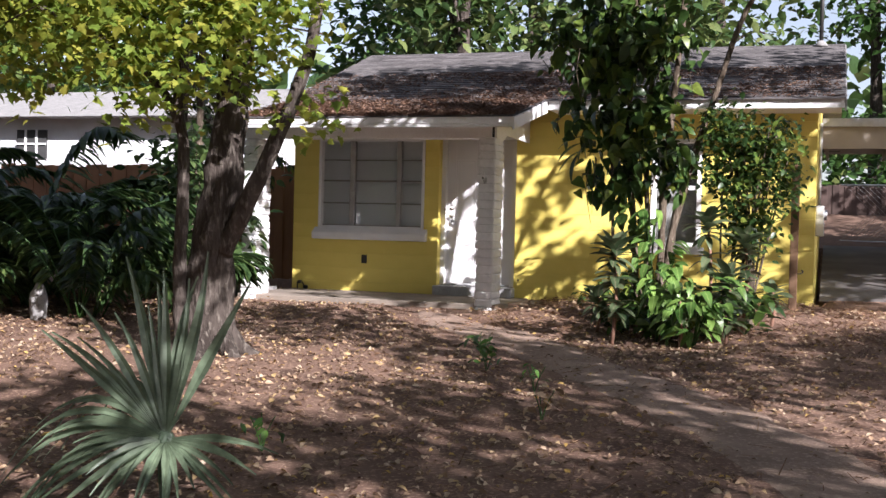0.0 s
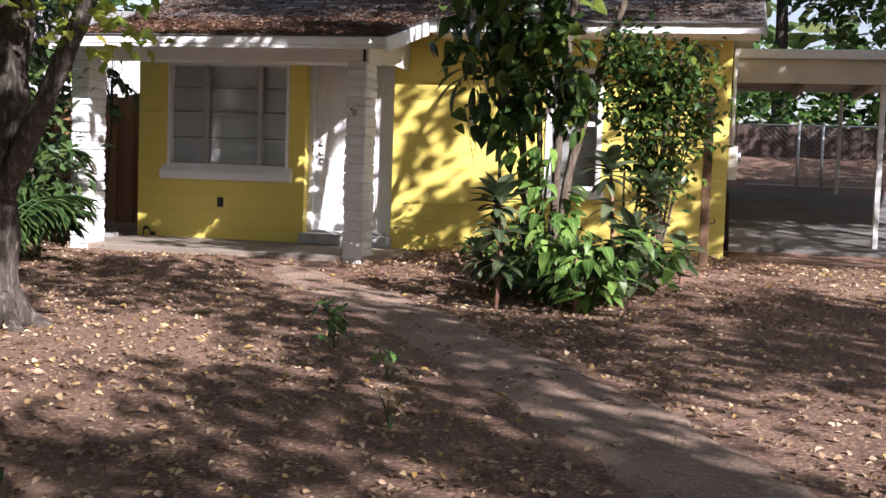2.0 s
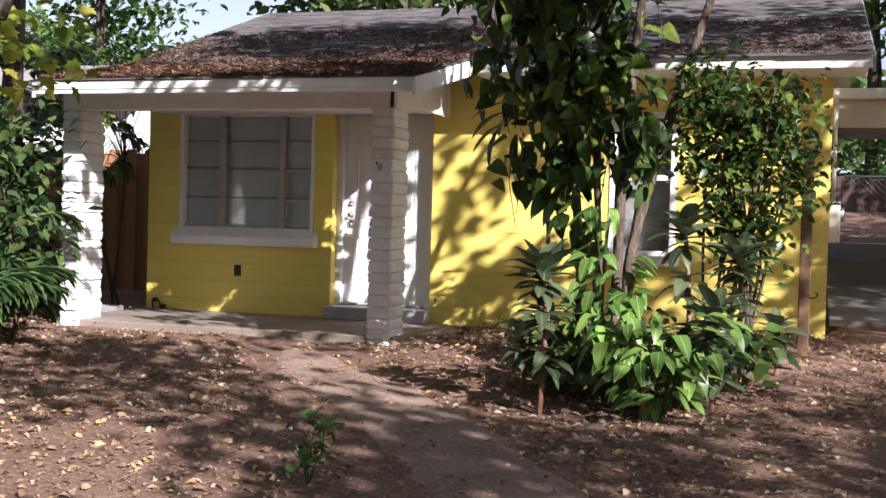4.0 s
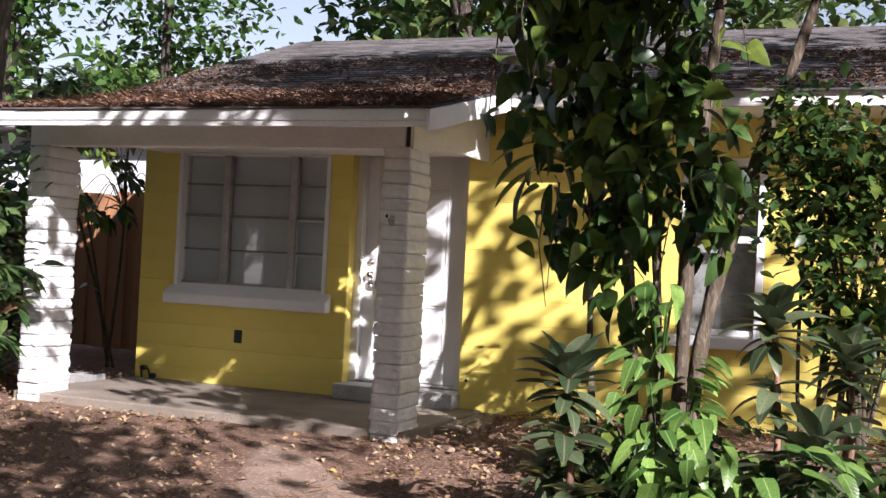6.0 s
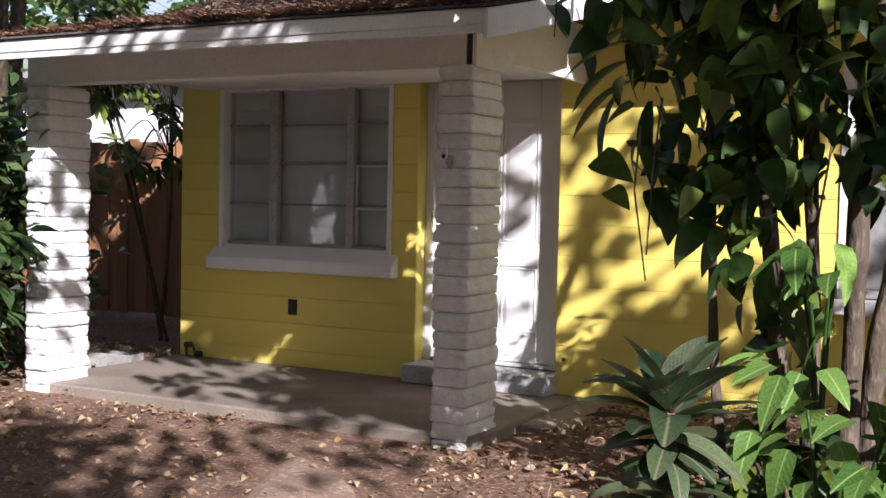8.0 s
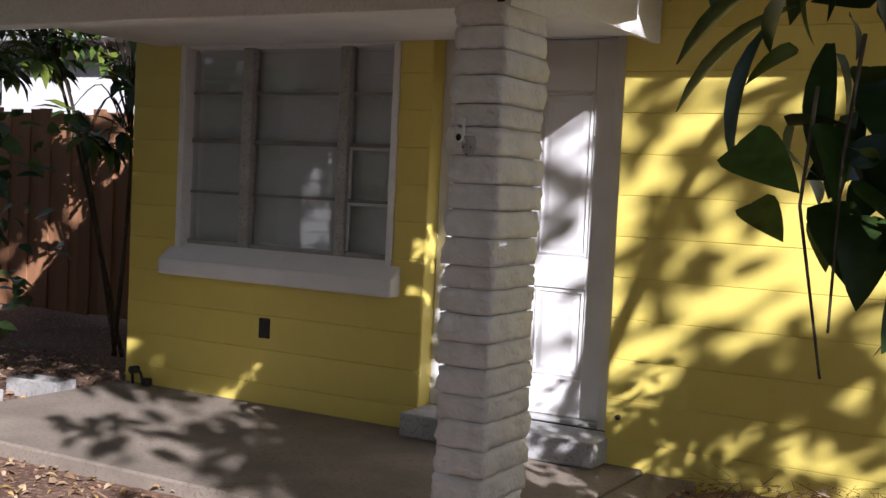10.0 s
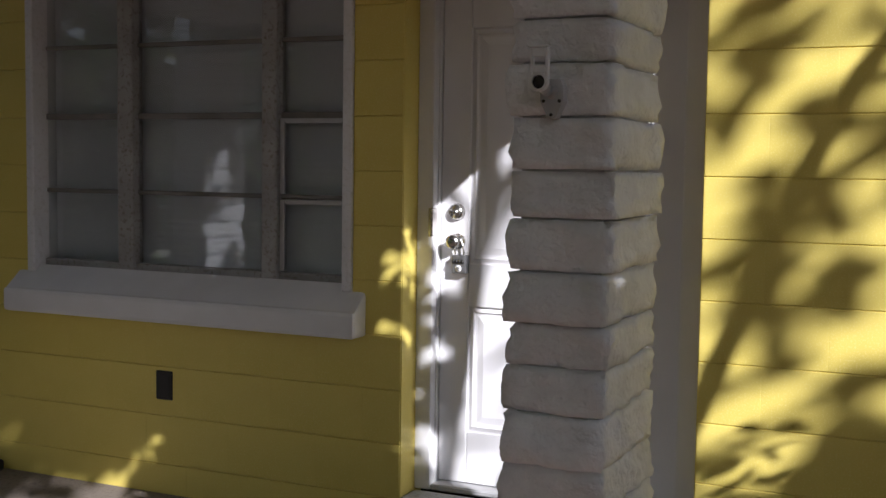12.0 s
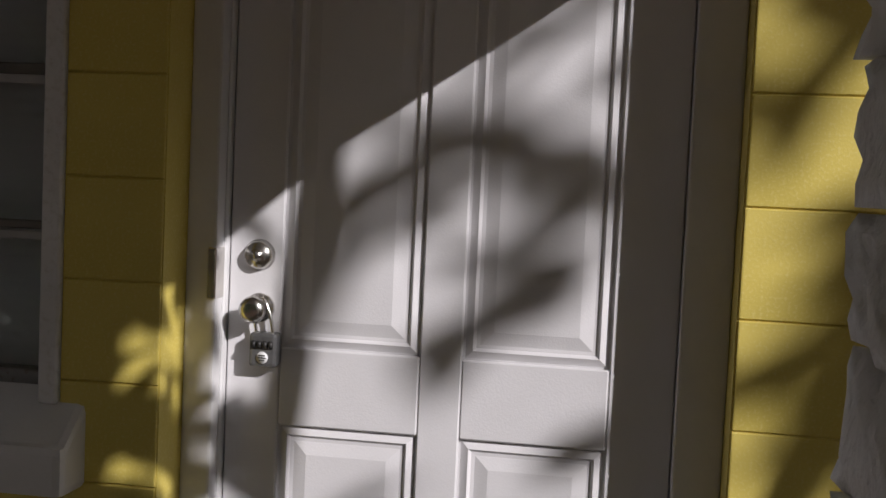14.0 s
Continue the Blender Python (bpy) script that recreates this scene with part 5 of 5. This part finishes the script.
def build_vine():
    t = thing("vine_tree", "cluster of thin trunks hung with dark drooping climbing leaves", "tree", (-3.65, 14.6, 0.05))
    trunks = [([(-3.55, 14.62, -0.05), (-3.52, 14.6, 0.9), (-3.50, 14.55, 1.6), (-3.42, 14.6, 2.6), (-3.3, 14.7, 4.2)], 0.045, 0.03),
              # This trunk runs on out of view to carry the added shading leaves.
              ([(-3.48, 14.70, -0.05), (-3.44, 14.70, 0.9), (-3.26, 14.78, 1.7), (-3.05, 14.9, 2.45), (-2.6, 15.0, 3.7), (-1.7, 14.6, 4.3), (-0.4, 14.3, 5.0)], 0.050, 0.014),
              ([(-3.82, 14.6, -0.05), (-3.80, 14.6, 0.8), (-3.90, 14.55, 2.1), (-3.88, 14.7, 4.0)], 0.040, 0.025),
              ([(-3.70, 14.68, -0.05), (-3.68, 14.66, 0.9), (-3.70, 14.6, 2.0), (-3.6, 14.7, 4.1)], 0.035, 0.022),
              ([(-3.92, 14.5, -0.05), (-4.02, 14.5, 0.7), (-4.05, 14.45, 1.6), (-4.15, 14.5, 3.0)], 0.024, 0.012)]
    for p, a, b in trunks:
        part("trunk", stem(bmesh.new(), p, a, b, 10, 0.35), M["bark2"], t)
    blobs = [(-4.05, 14.5, 2.15, 0.40, 0.32, 0.55), (-3.95, 14.45, 1.55, 0.26, 0.25, 0.40), (-3.6, 14.2, 3.1, 0.55, 0.35, 0.5), (-4.25, 14.4, 3.0, 0.62, 0.4, 0.65),
             (-3.75, 14.4, 1.1, 0.2, 0.2, 0.30), (-3.55, 14.45, 2.35, 0.36, 0.3, 0.45), (-4.45, 14.55, 2.25, 0.22, 0.2, 0.22), (-4.0, 14.2, 4.0, 0.75, 0.4, 0.5), (-3.74, 14.4, 1.75, 0.24, 0.2, 0.42),
             (-4.30, 14.45, 1.62, 0.12, 0.2, 0.25)]
    # The last, high cluster is out of view, added to dapple the wall.
    pts = np.concatenate([cloud(blobs, 2150, 520, 0.085, 0.1), cloud([(-3.42, 14.45, 1.75, 0.24, 0.2, 0.4)], 110, 60, 0.06, 0.1), cloud([(-1.4, 14.5, 4.8, 0.9, 0.4, 0.3), (-0.5, 14.3, 5.2, 0.8, 0.5, 0.4), (-1.9, 14.6, 4.95, 0.5, 0.4, 0.25)], 240, 24, 0.13, 0.2)])
    part("climbing_leaves", crown("climbing_leaves", heart(0.32, 0.35), pts, (0.08, 0.21), M["vine"], (-1.4, 0.25)), None, t, "dark heart shaped leaves")
    for k in range(14):
        c = Vector(cloud(blobs, 1)[0])
        v = tube(bmesh.new(), [c, c + Vector((random.uniform(-0.05, 0.05), random.uniform(-0.05, 0.05), -0.25)), c + Vector((random.uniform(-0.1, 0.1), random.uniform(-0.1, 0.1), -0.6))], [0.005, 0.004, 0.003], 5)
        part("tendril", v, M["bark2"], t)
    # long dark leaves reaching out towards the porch
    st = strap(0.13, 0.35)
    tips = [(-4.42, 14.55, 1.98, 1.35, -0.25, 0.36), (-4.40, 14.55, 1.90, 1.5, -0.35, 0.38), (-4.38, 14.5, 2.05, 1.75, -0.1, 0.34), (-4.45, 14.5, 1.85, 2.3, -1.0, 0.34), (-4.42, 14.6, 2.12, 1.1, 0.0, 0.3), (-4.3, 14.45, 1.8, 2.9, -1.2, 0.3)]
    a = np.array(tips)
    part("long_leaves", leaves("long_leaves", st, a[:, :3], a[:, 3], a[:, 4], np.zeros(len(a)), a[:, 5], M["vine"]), None, t)


build_vine()


def leaf_mesh(name, template, material):
    me = bpy.data.meshes.new(name)
    me.from_pydata([tuple(c) for c in template[0]], [], template[1])
    for p in me.polygons:
        p.use_smooth = True
    me.materials.append(material)
    return me


def single_leaf_mat(name, a, b, rough, thr, spec, veins, slant, ribc, edge_at, edgec):
    """One leaf's colour, from its object's random number, with a paler midrib grain."""
    m = leaf_mat(name, [a, b], rough, thr, spec)
    n, l = m.node_tree.nodes, m.node_tree.links
    geo = [k for k in n if k.bl_idname == "ShaderNodeNewGeometry"][0]
    ramp = [k for k in n if k.bl_idname == "ShaderNodeValToRGB"][0]
    oi = n.new("ShaderNodeObjectInfo")
    l.new(oi.outputs["Random"], ramp.inputs[0])
    n.remove(geo)
    p = n["Principled BSDF"]
    hsv = [k for k in n if k.bl_idname == "ShaderNodeHueSaturation"][0]
    tc = [k for k in n if k.bl_idname == "ShaderNodeTexCoord"][0]
    sep = n.new("ShaderNodeSeparateXYZ")
    l.new(tc.outputs["Object"], sep.inputs[0])

    def math_node(op, a, b):
        k = n.new("ShaderNodeMath")
        k.operation = op
        for i, v in enumerate((a, b)):
            if isinstance(v, (int, float)):
                k.inputs[i].default_value = v
            else:
                l.new(v, k.inputs[i])
        return k.outputs[0]
    ax = math_node("ABSOLUTE", sep.outputs[0], 0)
    wave = math_node("SINE", math_node("MULTIPLY", math_node("SUBTRACT", sep.outputs[1], math_node("MULTIPLY", ax, slant)), veins), 0)
    bp = n.new("ShaderNodeBump")
    bp.inputs["Strength"].default_value, bp.inputs["Distance"].default_value = 0.09, 0.01
    l.new(wave, bp.inputs["Height"])
    l.new(bp.outputs[0], p.inputs["Normal"])
    # midrib, and the leaf's coloured edge
    rib = n.new("ShaderNodeMapRange")
    rib.inputs[1].default_value, rib.inputs[2].default_value, rib.inputs[3].default_value, rib.inputs[4].default_value = 0.004, 0.022, 0.8, 0.0
    l.new(ax, rib.inputs[0])
    rim = n.new("ShaderNodeMapRange")
    rim.inputs[1].default_value, rim.inputs[2].default_value = edge_at, edge_at + 0.02
    l.new(ax, rim.inputs[0])
    col = hsv.outputs[0]
    for fac, c in ((rib.outputs[0], ribc), (rim.outputs[0], edgec)):
        mx = n.new("ShaderNodeMix")
        mx.data_type = "RGBA"
        l.new(fac, mx.inputs[0])
        l.new(col, mx.inputs[6])
        mx.inputs[7].default_value = (*c, 1)
        col = mx.outputs[2]
    l.new(col, p.inputs["Base Color"])
    return m


M["ti1"] = single_leaf_mat("ti_leaf_single", (0.028, 0.052, 0.022), (0.115, 0.15, 0.075), 0.34, 0.2, 0.6, 60.0, 2.2, (0.20, 0.17, 0.11), 0.195, (0.22, 0.11, 0.08))
M["br1"] = single_leaf_mat("bright_leaf_single", (0.055, 0.13, 0.028), (0.22, 0.36, 0.08), 0.33, 0.3, 0.5, 48.0, 1.0, (0.34, 0.46, 0.14), 0.5, (0.2, 0.3, 0.1))
TI_MESHES = [leaf_mesh("leaf", strap(w, d, 10, 0.24, 0.6), M["ti1"]) for w, d in ((0.20, 0.2), (0.22, 0.35), (0.19, 0.5), (0.225, 0.1), (0.20, 0.3))]
BR_MESHES = [leaf_mesh("leaf", tpl, M["br1"]) for tpl in (heart(0.235, 0.12), heart(0.26, 0.35), heart(0.21, 0.2))]


def rosette(t, c, n, length, seed, meshes, tilt=(-0.3, 1.05)):
    rnd = random.Random(seed)
    for k in range(n):
        f = k / max(1, n - 1)
        ob = part("leaf", rnd.choice(meshes), None, t)
        pitch = tilt[1] + (tilt[0] - tilt[1]) * f + rnd.uniform(-0.15, 0.15)
        L = length * 0.80 * (0.75 + 0.4 * math.sin(math.pi * min(1, f + 0.15))) * rnd.uniform(0.85, 1.1)
        ob.matrix_basis = Matrix.LocRotScale(Vector(c) + Vector((0, 0, -0.17 * f * length / 0.33)), (Matrix.Rotation(k * 2.4 + rnd.uniform(-0.2, 0.2), 3, "Z") @ Matrix.Rotation(pitch, 3, "X") @ Matrix.Rotation(rnd.uniform(-0.3, 0.3), 3, "Y")), (L, L, L))


def build_ti(label, base, top, n, length, seed):
    t = thing("ti_plant", label, "plant", base, "ti plants")
    part("stem", stem(bmesh.new(), [Vector(base) - Vector((0, 0, 0.05)), (Vector(base) + Vector(top)) / 2 + Vector((0.03, 0, 0)), Vector(top)], 0.02, 0.014, 8), M["redbark"], t, "reddish stem")
    rosette(t, top, n, length, seed, TI_MESHES)
    low, up = Vector(base), Vector(top)
    for k, f in enumerate((0.66, 0.36)):
        if (up - low).length * f > 0.18:
            rosette(t, low.lerp(up, f) + Vector((0.05 * k, -0.04, 0.06)), n // 2, length * 0.85, seed + 50 + k, TI_MESHES, (-0.45, 0.45))
    return t


build_ti("dark green ti plant with long glossy leaves", (-3.76, 13.1, -0.06), (-3.76, 13.06, 0.86), 34, 0.31, 1)
build_ti("dark green ti plant with long glossy leaves", (-2.93, 13.9, -0.02), (-2.95, 13.82, 1.15), 26, 0.33, 2)
build_ti("dark green ti plant with long glossy leaves", (-3.12, 13.15, -0.06), (-3.14, 13.12, 0.42), 18, 0.30, 3)
build_ti("dark green ti plant with long glossy leaves", (-2.72, 13.5, -0.04), (-2.70, 13.48, 0.60), 24, 0.32, 4)
build_ti("low green ti plant beside the timber post", (-2.36, 15.0, 0.06), (-2.36, 14.98, 0.42), 16, 0.27, 5)
build_ti("dark green ti plant with long glossy leaves", (-2.62, 14.2, 0.02), (-2.60, 14.15, 0.95), 24, 0.31, 6)
build_ti("dark green ti plant with long glossy leaves", (-4.05, 13.8, -0.02), (-4.05, 13.8, 0.34), 20, 0.28, 8)


def build_broadleaf(label, base, blobs, n, size, seed):
    t = thing("broadleaf_plant", label, "plant", base, "broadleaf plants")
    rnd = random.Random(seed)
    pts = cloud(blobs, n, 0, 0.1, 0.45)
    for k in range(6):
        c = pts[k * n // 6]
        part("stem", stem(bmesh.new(), [Vector(base) - Vector((0, 0, 0.05)), (Vector(base) + Vector(c)) / 2 + Vector((0, 0, 0.1)), Vector(c)], 0.010, 0.005, 6), M["shrub"], t)
    b = Vector(base)
    for p in pts:
        ob = part("leaf", rnd.choice(BR_MESHES), None, t)
        d = Vector(p) - b
        L = rnd.uniform(*size)
        ob.matrix_basis = Matrix.LocRotScale(Vector(p), Matrix.Rotation(math.atan2(d.y, d.x) - math.pi / 2 + rnd.uniform(-0.8, 0.8), 3, "Z") @ Matrix.Rotation(rnd.uniform(-1.0, 0.15), 3, "X") @ Matrix.Rotation(rnd.uniform(-0.4, 0.4), 3, "Y"), (L, L, L))
    return t


build_broadleaf("bright green broad leaved plant among the ti plants", (-3.38, 13.45, -0.03), [(-3.37, 13.35, 0.83, 0.28, 0.24, 0.20), (-3.25, 13.15, 0.50, 0.26, 0.24, 0.22)], 92, (0.13, 0.21), 3)
build_broadleaf("trailing green broad leaved plant at the front of the bed", (-3.0, 13.2, -0.06), [(-3.0, 13.05, 0.22, 0.36, 0.26, 0.22), (-2.75, 13.2, 0.45, 0.25, 0.2, 0.25)], 84, (0.12, 0.19), 4)
build_broadleaf("pale green climbing leaves on the thin trunk", (-3.6, 14.4, 0.5), [(-3.58, 14.3, 1.20, 0.12, 0.1, 0.14)], 7, (0.18, 0.25), 5)

s = build_leafy_shrub("small_leaved_shrub", "upright small leaved green shrub with a reddish base", (-2.65, 14.75, 0.05),
                      [(-2.78, 14.7, 1.75, 0.38, 0.32, 0.45), (-2.45, 14.7, 2.0, 0.38, 0.3, 0.25), (-2.6, 14.6, 1.2, 0.30, 0.28, 0.40), (-2.3, 14.8, 1.65, 0.22, 0.2, 0.35), (-2.9, 14.8, 2.2, 0.3, 0.3, 0.2)],
                      3100, (0.055, 0.115), M["vine"], OVATE, 14, 240, 0.09, "bark2")
part("base_stem", stem(bmesh.new(), [(-2.66, 14.75, -0.05), (-2.62, 14.73, 0.25), (-2.60, 14.72, 0.5)], 0.055, 0.035, 10, 0.4), M["redbark"], s, "reddish peeling base")
build_leafy_shrub("ground_cover", "low dark green ground cover under the ti plants", (-3.2, 13.9, 0.0), [(-3.3, 13.7, 0.18, 0.6, 0.5, 0.2), (-2.7, 14.2, 0.22, 0.5, 0.5, 0.22), (-3.7, 14.2, 0.3, 0.45, 0.4, 0.3)], 700, (0.08, 0.17), M["vine"], HEART, 6, 120, 0.09)
build_leafy_shrub("low_weeds", "low green weeds along the foot of the wall", (-4.4, 15.6, 0.05), [(-4.3, 15.6, 0.16, 0.35, 0.4, 0.14), (-3.5, 15.0, 0.22, 0.5, 0.5, 0.2)], 420, (0.06, 0.13), M["shrub"], OVATE, 6, 60, 0.08)

# seedlings in the yard
for k, (x, y, n, sz) in enumerate(((-3.5, 9.15, 16, 0.065), (-4.7, 11.8, 22, 0.07), (-4.4, 10.95, 24, 0.06), (-3.8, 10.15, 9, 0.055), (-4.75, 7.7, 10, 0.05))):
    z = ground_z(x, y)
    t = thing("seedling", "small green seedling growing in the leaf litter", "plant", (x, y, z), "yard seedlings")
    for q in range(3):
        a = q * 2.1
        part("stem", stem(bmesh.new(), [(x, y, z - 0.02), (x + 0.03 * math.cos(a), y + 0.03 * math.sin(a), z + 0.09), (x + 0.08 * math.cos(a), y + 0.08 * math.sin(a), z + 0.19)], 0.005, 0.003, 5), M["shrub"], t)
    pts = cloud([(x, y, z + 0.14, 0.15, 0.15, 0.10)], n, 0, 0, 0.3)
    part("foliage", crown("foliage", OVATE, pts, (sz, sz * 1.6), M["bright"] if k == 3 else M["litter"] if k == 0 else M["shrub"]), None, t)

# ---- leaf litter ----


def scatter_litter():
    n = 95000
    x, y = RNG.uniform(-13, 3.5, n), 1.0 + 17.0 * RNG.random(n) ** 0.9
    keep = ~((x > -9.35) & (x < -5.4) & (y > 15.7)) & ~((x > -9.3) & (y > 17.3))
    # thinner where feet have worn the path
    d = np.abs((x + 5.6) * 0.83 + (y - 14.0) * 0.56)
    keep &= (d > 0.5) | (RNG.random(n) < 0.25)
    patch = np.array([noise.noise((a * 0.5, b * 0.5, 3)) for a, b in zip(x, y)])
    keep &= RNG.random(n) < 0.62 + 0.6 * patch
    x, y = x[keep], y[keep]
    z = np.array([ground_z(a, b) + 0.022 * noise.noise((a * 0.9, b * 0.9, 0)) + 0.012 * noise.noise((a * 3.1, b * 3.1, 4)) for a, b in zip(x, y)]) + RNG.uniform(0.006, 0.02, len(x))
    bed = (x > -5.4) & (x < -1.9) & (y > 15.2)
    z[bed] += 0.05
    m = len(x)
    me = leaves("leaf_litter", ([(a * 1.1, b, c * 2.2) for a, b, c in OVATE[0]], OVATE[1]), np.stack([x, y, z], 1), RNG.random(m) * 6.283, RNG.normal(0, 0.22, m), RNG.normal(0, 0.4, m), 0.018 + 0.052 * RNG.random(m) ** 1.6, M["litter"])
    tagged(part("leaf_litter", me, None), "dry tan and brown fallen leaves over the soil", "leaves", kind="stuff")
    # straw and twigs, thick in the bed by the wall
    n = 9000
    x = np.concatenate([RNG.uniform(-11, 2, n // 2), RNG.uniform(-5.6, -1.2, n // 2)])
    y = np.concatenate([RNG.uniform(3, 17, n // 2), RNG.uniform(13.6, 17.3, n // 2)])
    keep = ~((x > -9.35) & (x < -5.4) & (y > 15.7))
    x, y = x[keep], y[keep]
    z = np.array([ground_z(a, b) for a, b in zip(x, y)]) + RNG.uniform(0.02, 0.05, len(x)) + np.where((x > -5.4) & (x < -1.9) & (y > 15.2), 0.06, 0)
    m = len(x)
    me = leaves("straw", NEEDLE, np.stack([x, y, z], 1), RNG.random(m) * 6.283, RNG.normal(0.05, 0.25, m), RNG.normal(0, 0.5, m), RNG.uniform(0.05, 0.15, m), M["needle"])
    tagged(part("straw", me, None), "brown dry straw and twigs on the soil", "straw", kind="stuff")
    # litter on the roof, thickest over the porch
    n = 46000
    x, y = RNG.uniform(-9.25, -1.7, n), PF_Y + 0.02 + 3.6 * RNG.random(n) ** 1.5
    keep = (x < PX1 - 0.02) | (y > ME_Y + 0.02)
    keep &= x > np.array([edge_a(b) for b in y]) + 0.03
    keep &= RNG.random(n) < 0.55 + 0.9 * np.array([noise.noise((a * 0.6, b * 1.1, 8)) for a, b in zip(x, y)]) + np.where(y < 16.8, 0.4, 0)
    x, y = x[keep], y[keep]
    z = np.array([roof_z(b) for b in y]) + RNG.uniform(0.016, 0.035, len(x))
    m = len(x)
    me = leaves("roof_litter", SMALL, np.stack([x, y, z], 1), RNG.random(m) * 6.283, RNG.normal(0.15, 0.25, m), RNG.normal(0, 0.3, m), RNG.uniform(0.022, 0.06, m), M["rooflitter"])
    q = RNG.random(m) < 0.5
    k = int(q.sum())
    tagged(part("roof_straw", leaves("roof_straw", NEEDLE, np.stack([x[q] + RNG.normal(0, 0.02, k), y[q], z[q] + 0.006], 1), RNG.random(k) * 6.283, RNG.normal(0.1, 0.15, k), RNG.normal(0, 0.5, k), RNG.uniform(0.05, 0.13, k), M["needle"]), None), "brown pine straw matted on the roof", "straw", kind="stuff")
    tagged(part("roof_litter", me, None), "brown dead leaves and straw lying on the roof", "leaves", kind="stuff")


scatter_litter()

# ---- the wall's painted blocks ----


def build_blocks():
    made = {}

    def block(w, h):
        key = (round(w, 2), round(h, 2))
        if key not in made:
            bm = bmesh.new()
            hz = key[1] / 2 - 0.0012
            prof = [(0.012, -hz), (0.004, -hz), (0.0, -hz + 0.003), (0.0, hz - 0.003), (0.004, hz), (0.012, hz)]
            ends = [[bm.verts.new((x, y + (0.0007 if abs(x) > key[0] / 2 - 0.001 else 0), z)) for y, z in prof] for x in (-key[0] / 2 + 0.0003, -key[0] / 2 + 0.003, key[0] / 2 - 0.003, key[0] / 2 - 0.0003)]
            for p, q in zip(ends, ends[1:]):
                for k in range(5):
                    bm.faces.new((p[k], p[k + 1], q[k + 1], q[k]))
            bm.faces.new(ends[0])
            bm.faces.new(ends[-1][::-1])
            me = bpy.data.meshes.new("block")
            bmesh.ops.recalc_face_normals(bm, faces=bm.faces)
            bm.to_mesh(me)
            bm.free()
            me.materials.append(M["yellow"])
            made[key] = me
        return made[key]
    row = 0
    z = -0.024
    while z < 2.56:
        z1 = min(z + 0.209, 2.62)
        cuts = [(a - 0.004, b + 0.004) for a, b, c, d in OPENINGS if c < z1 - 0.02 and d > z + 0.02]
        spans, at = [], WX0
        for a, b in cuts:
            spans.append((at, a))
            at = b
        spans.append((at, WX1))
        for a, b in spans:
            x = a
            first = 0.209 if row % 2 else 0.418
            while x < b - 0.01:
                e = min(x + first, b)
                if b - e < 0.06:
                    e = b
                first = 0.418
                o = part("block", block(e - x, z1 - z), None, wall_front)
                o.location = ((x + e) / 2, WY + random.uniform(-0.0004, 0.0004), (z + z1) / 2)
                x = e
        z += 0.209
        row += 1


build_blocks()
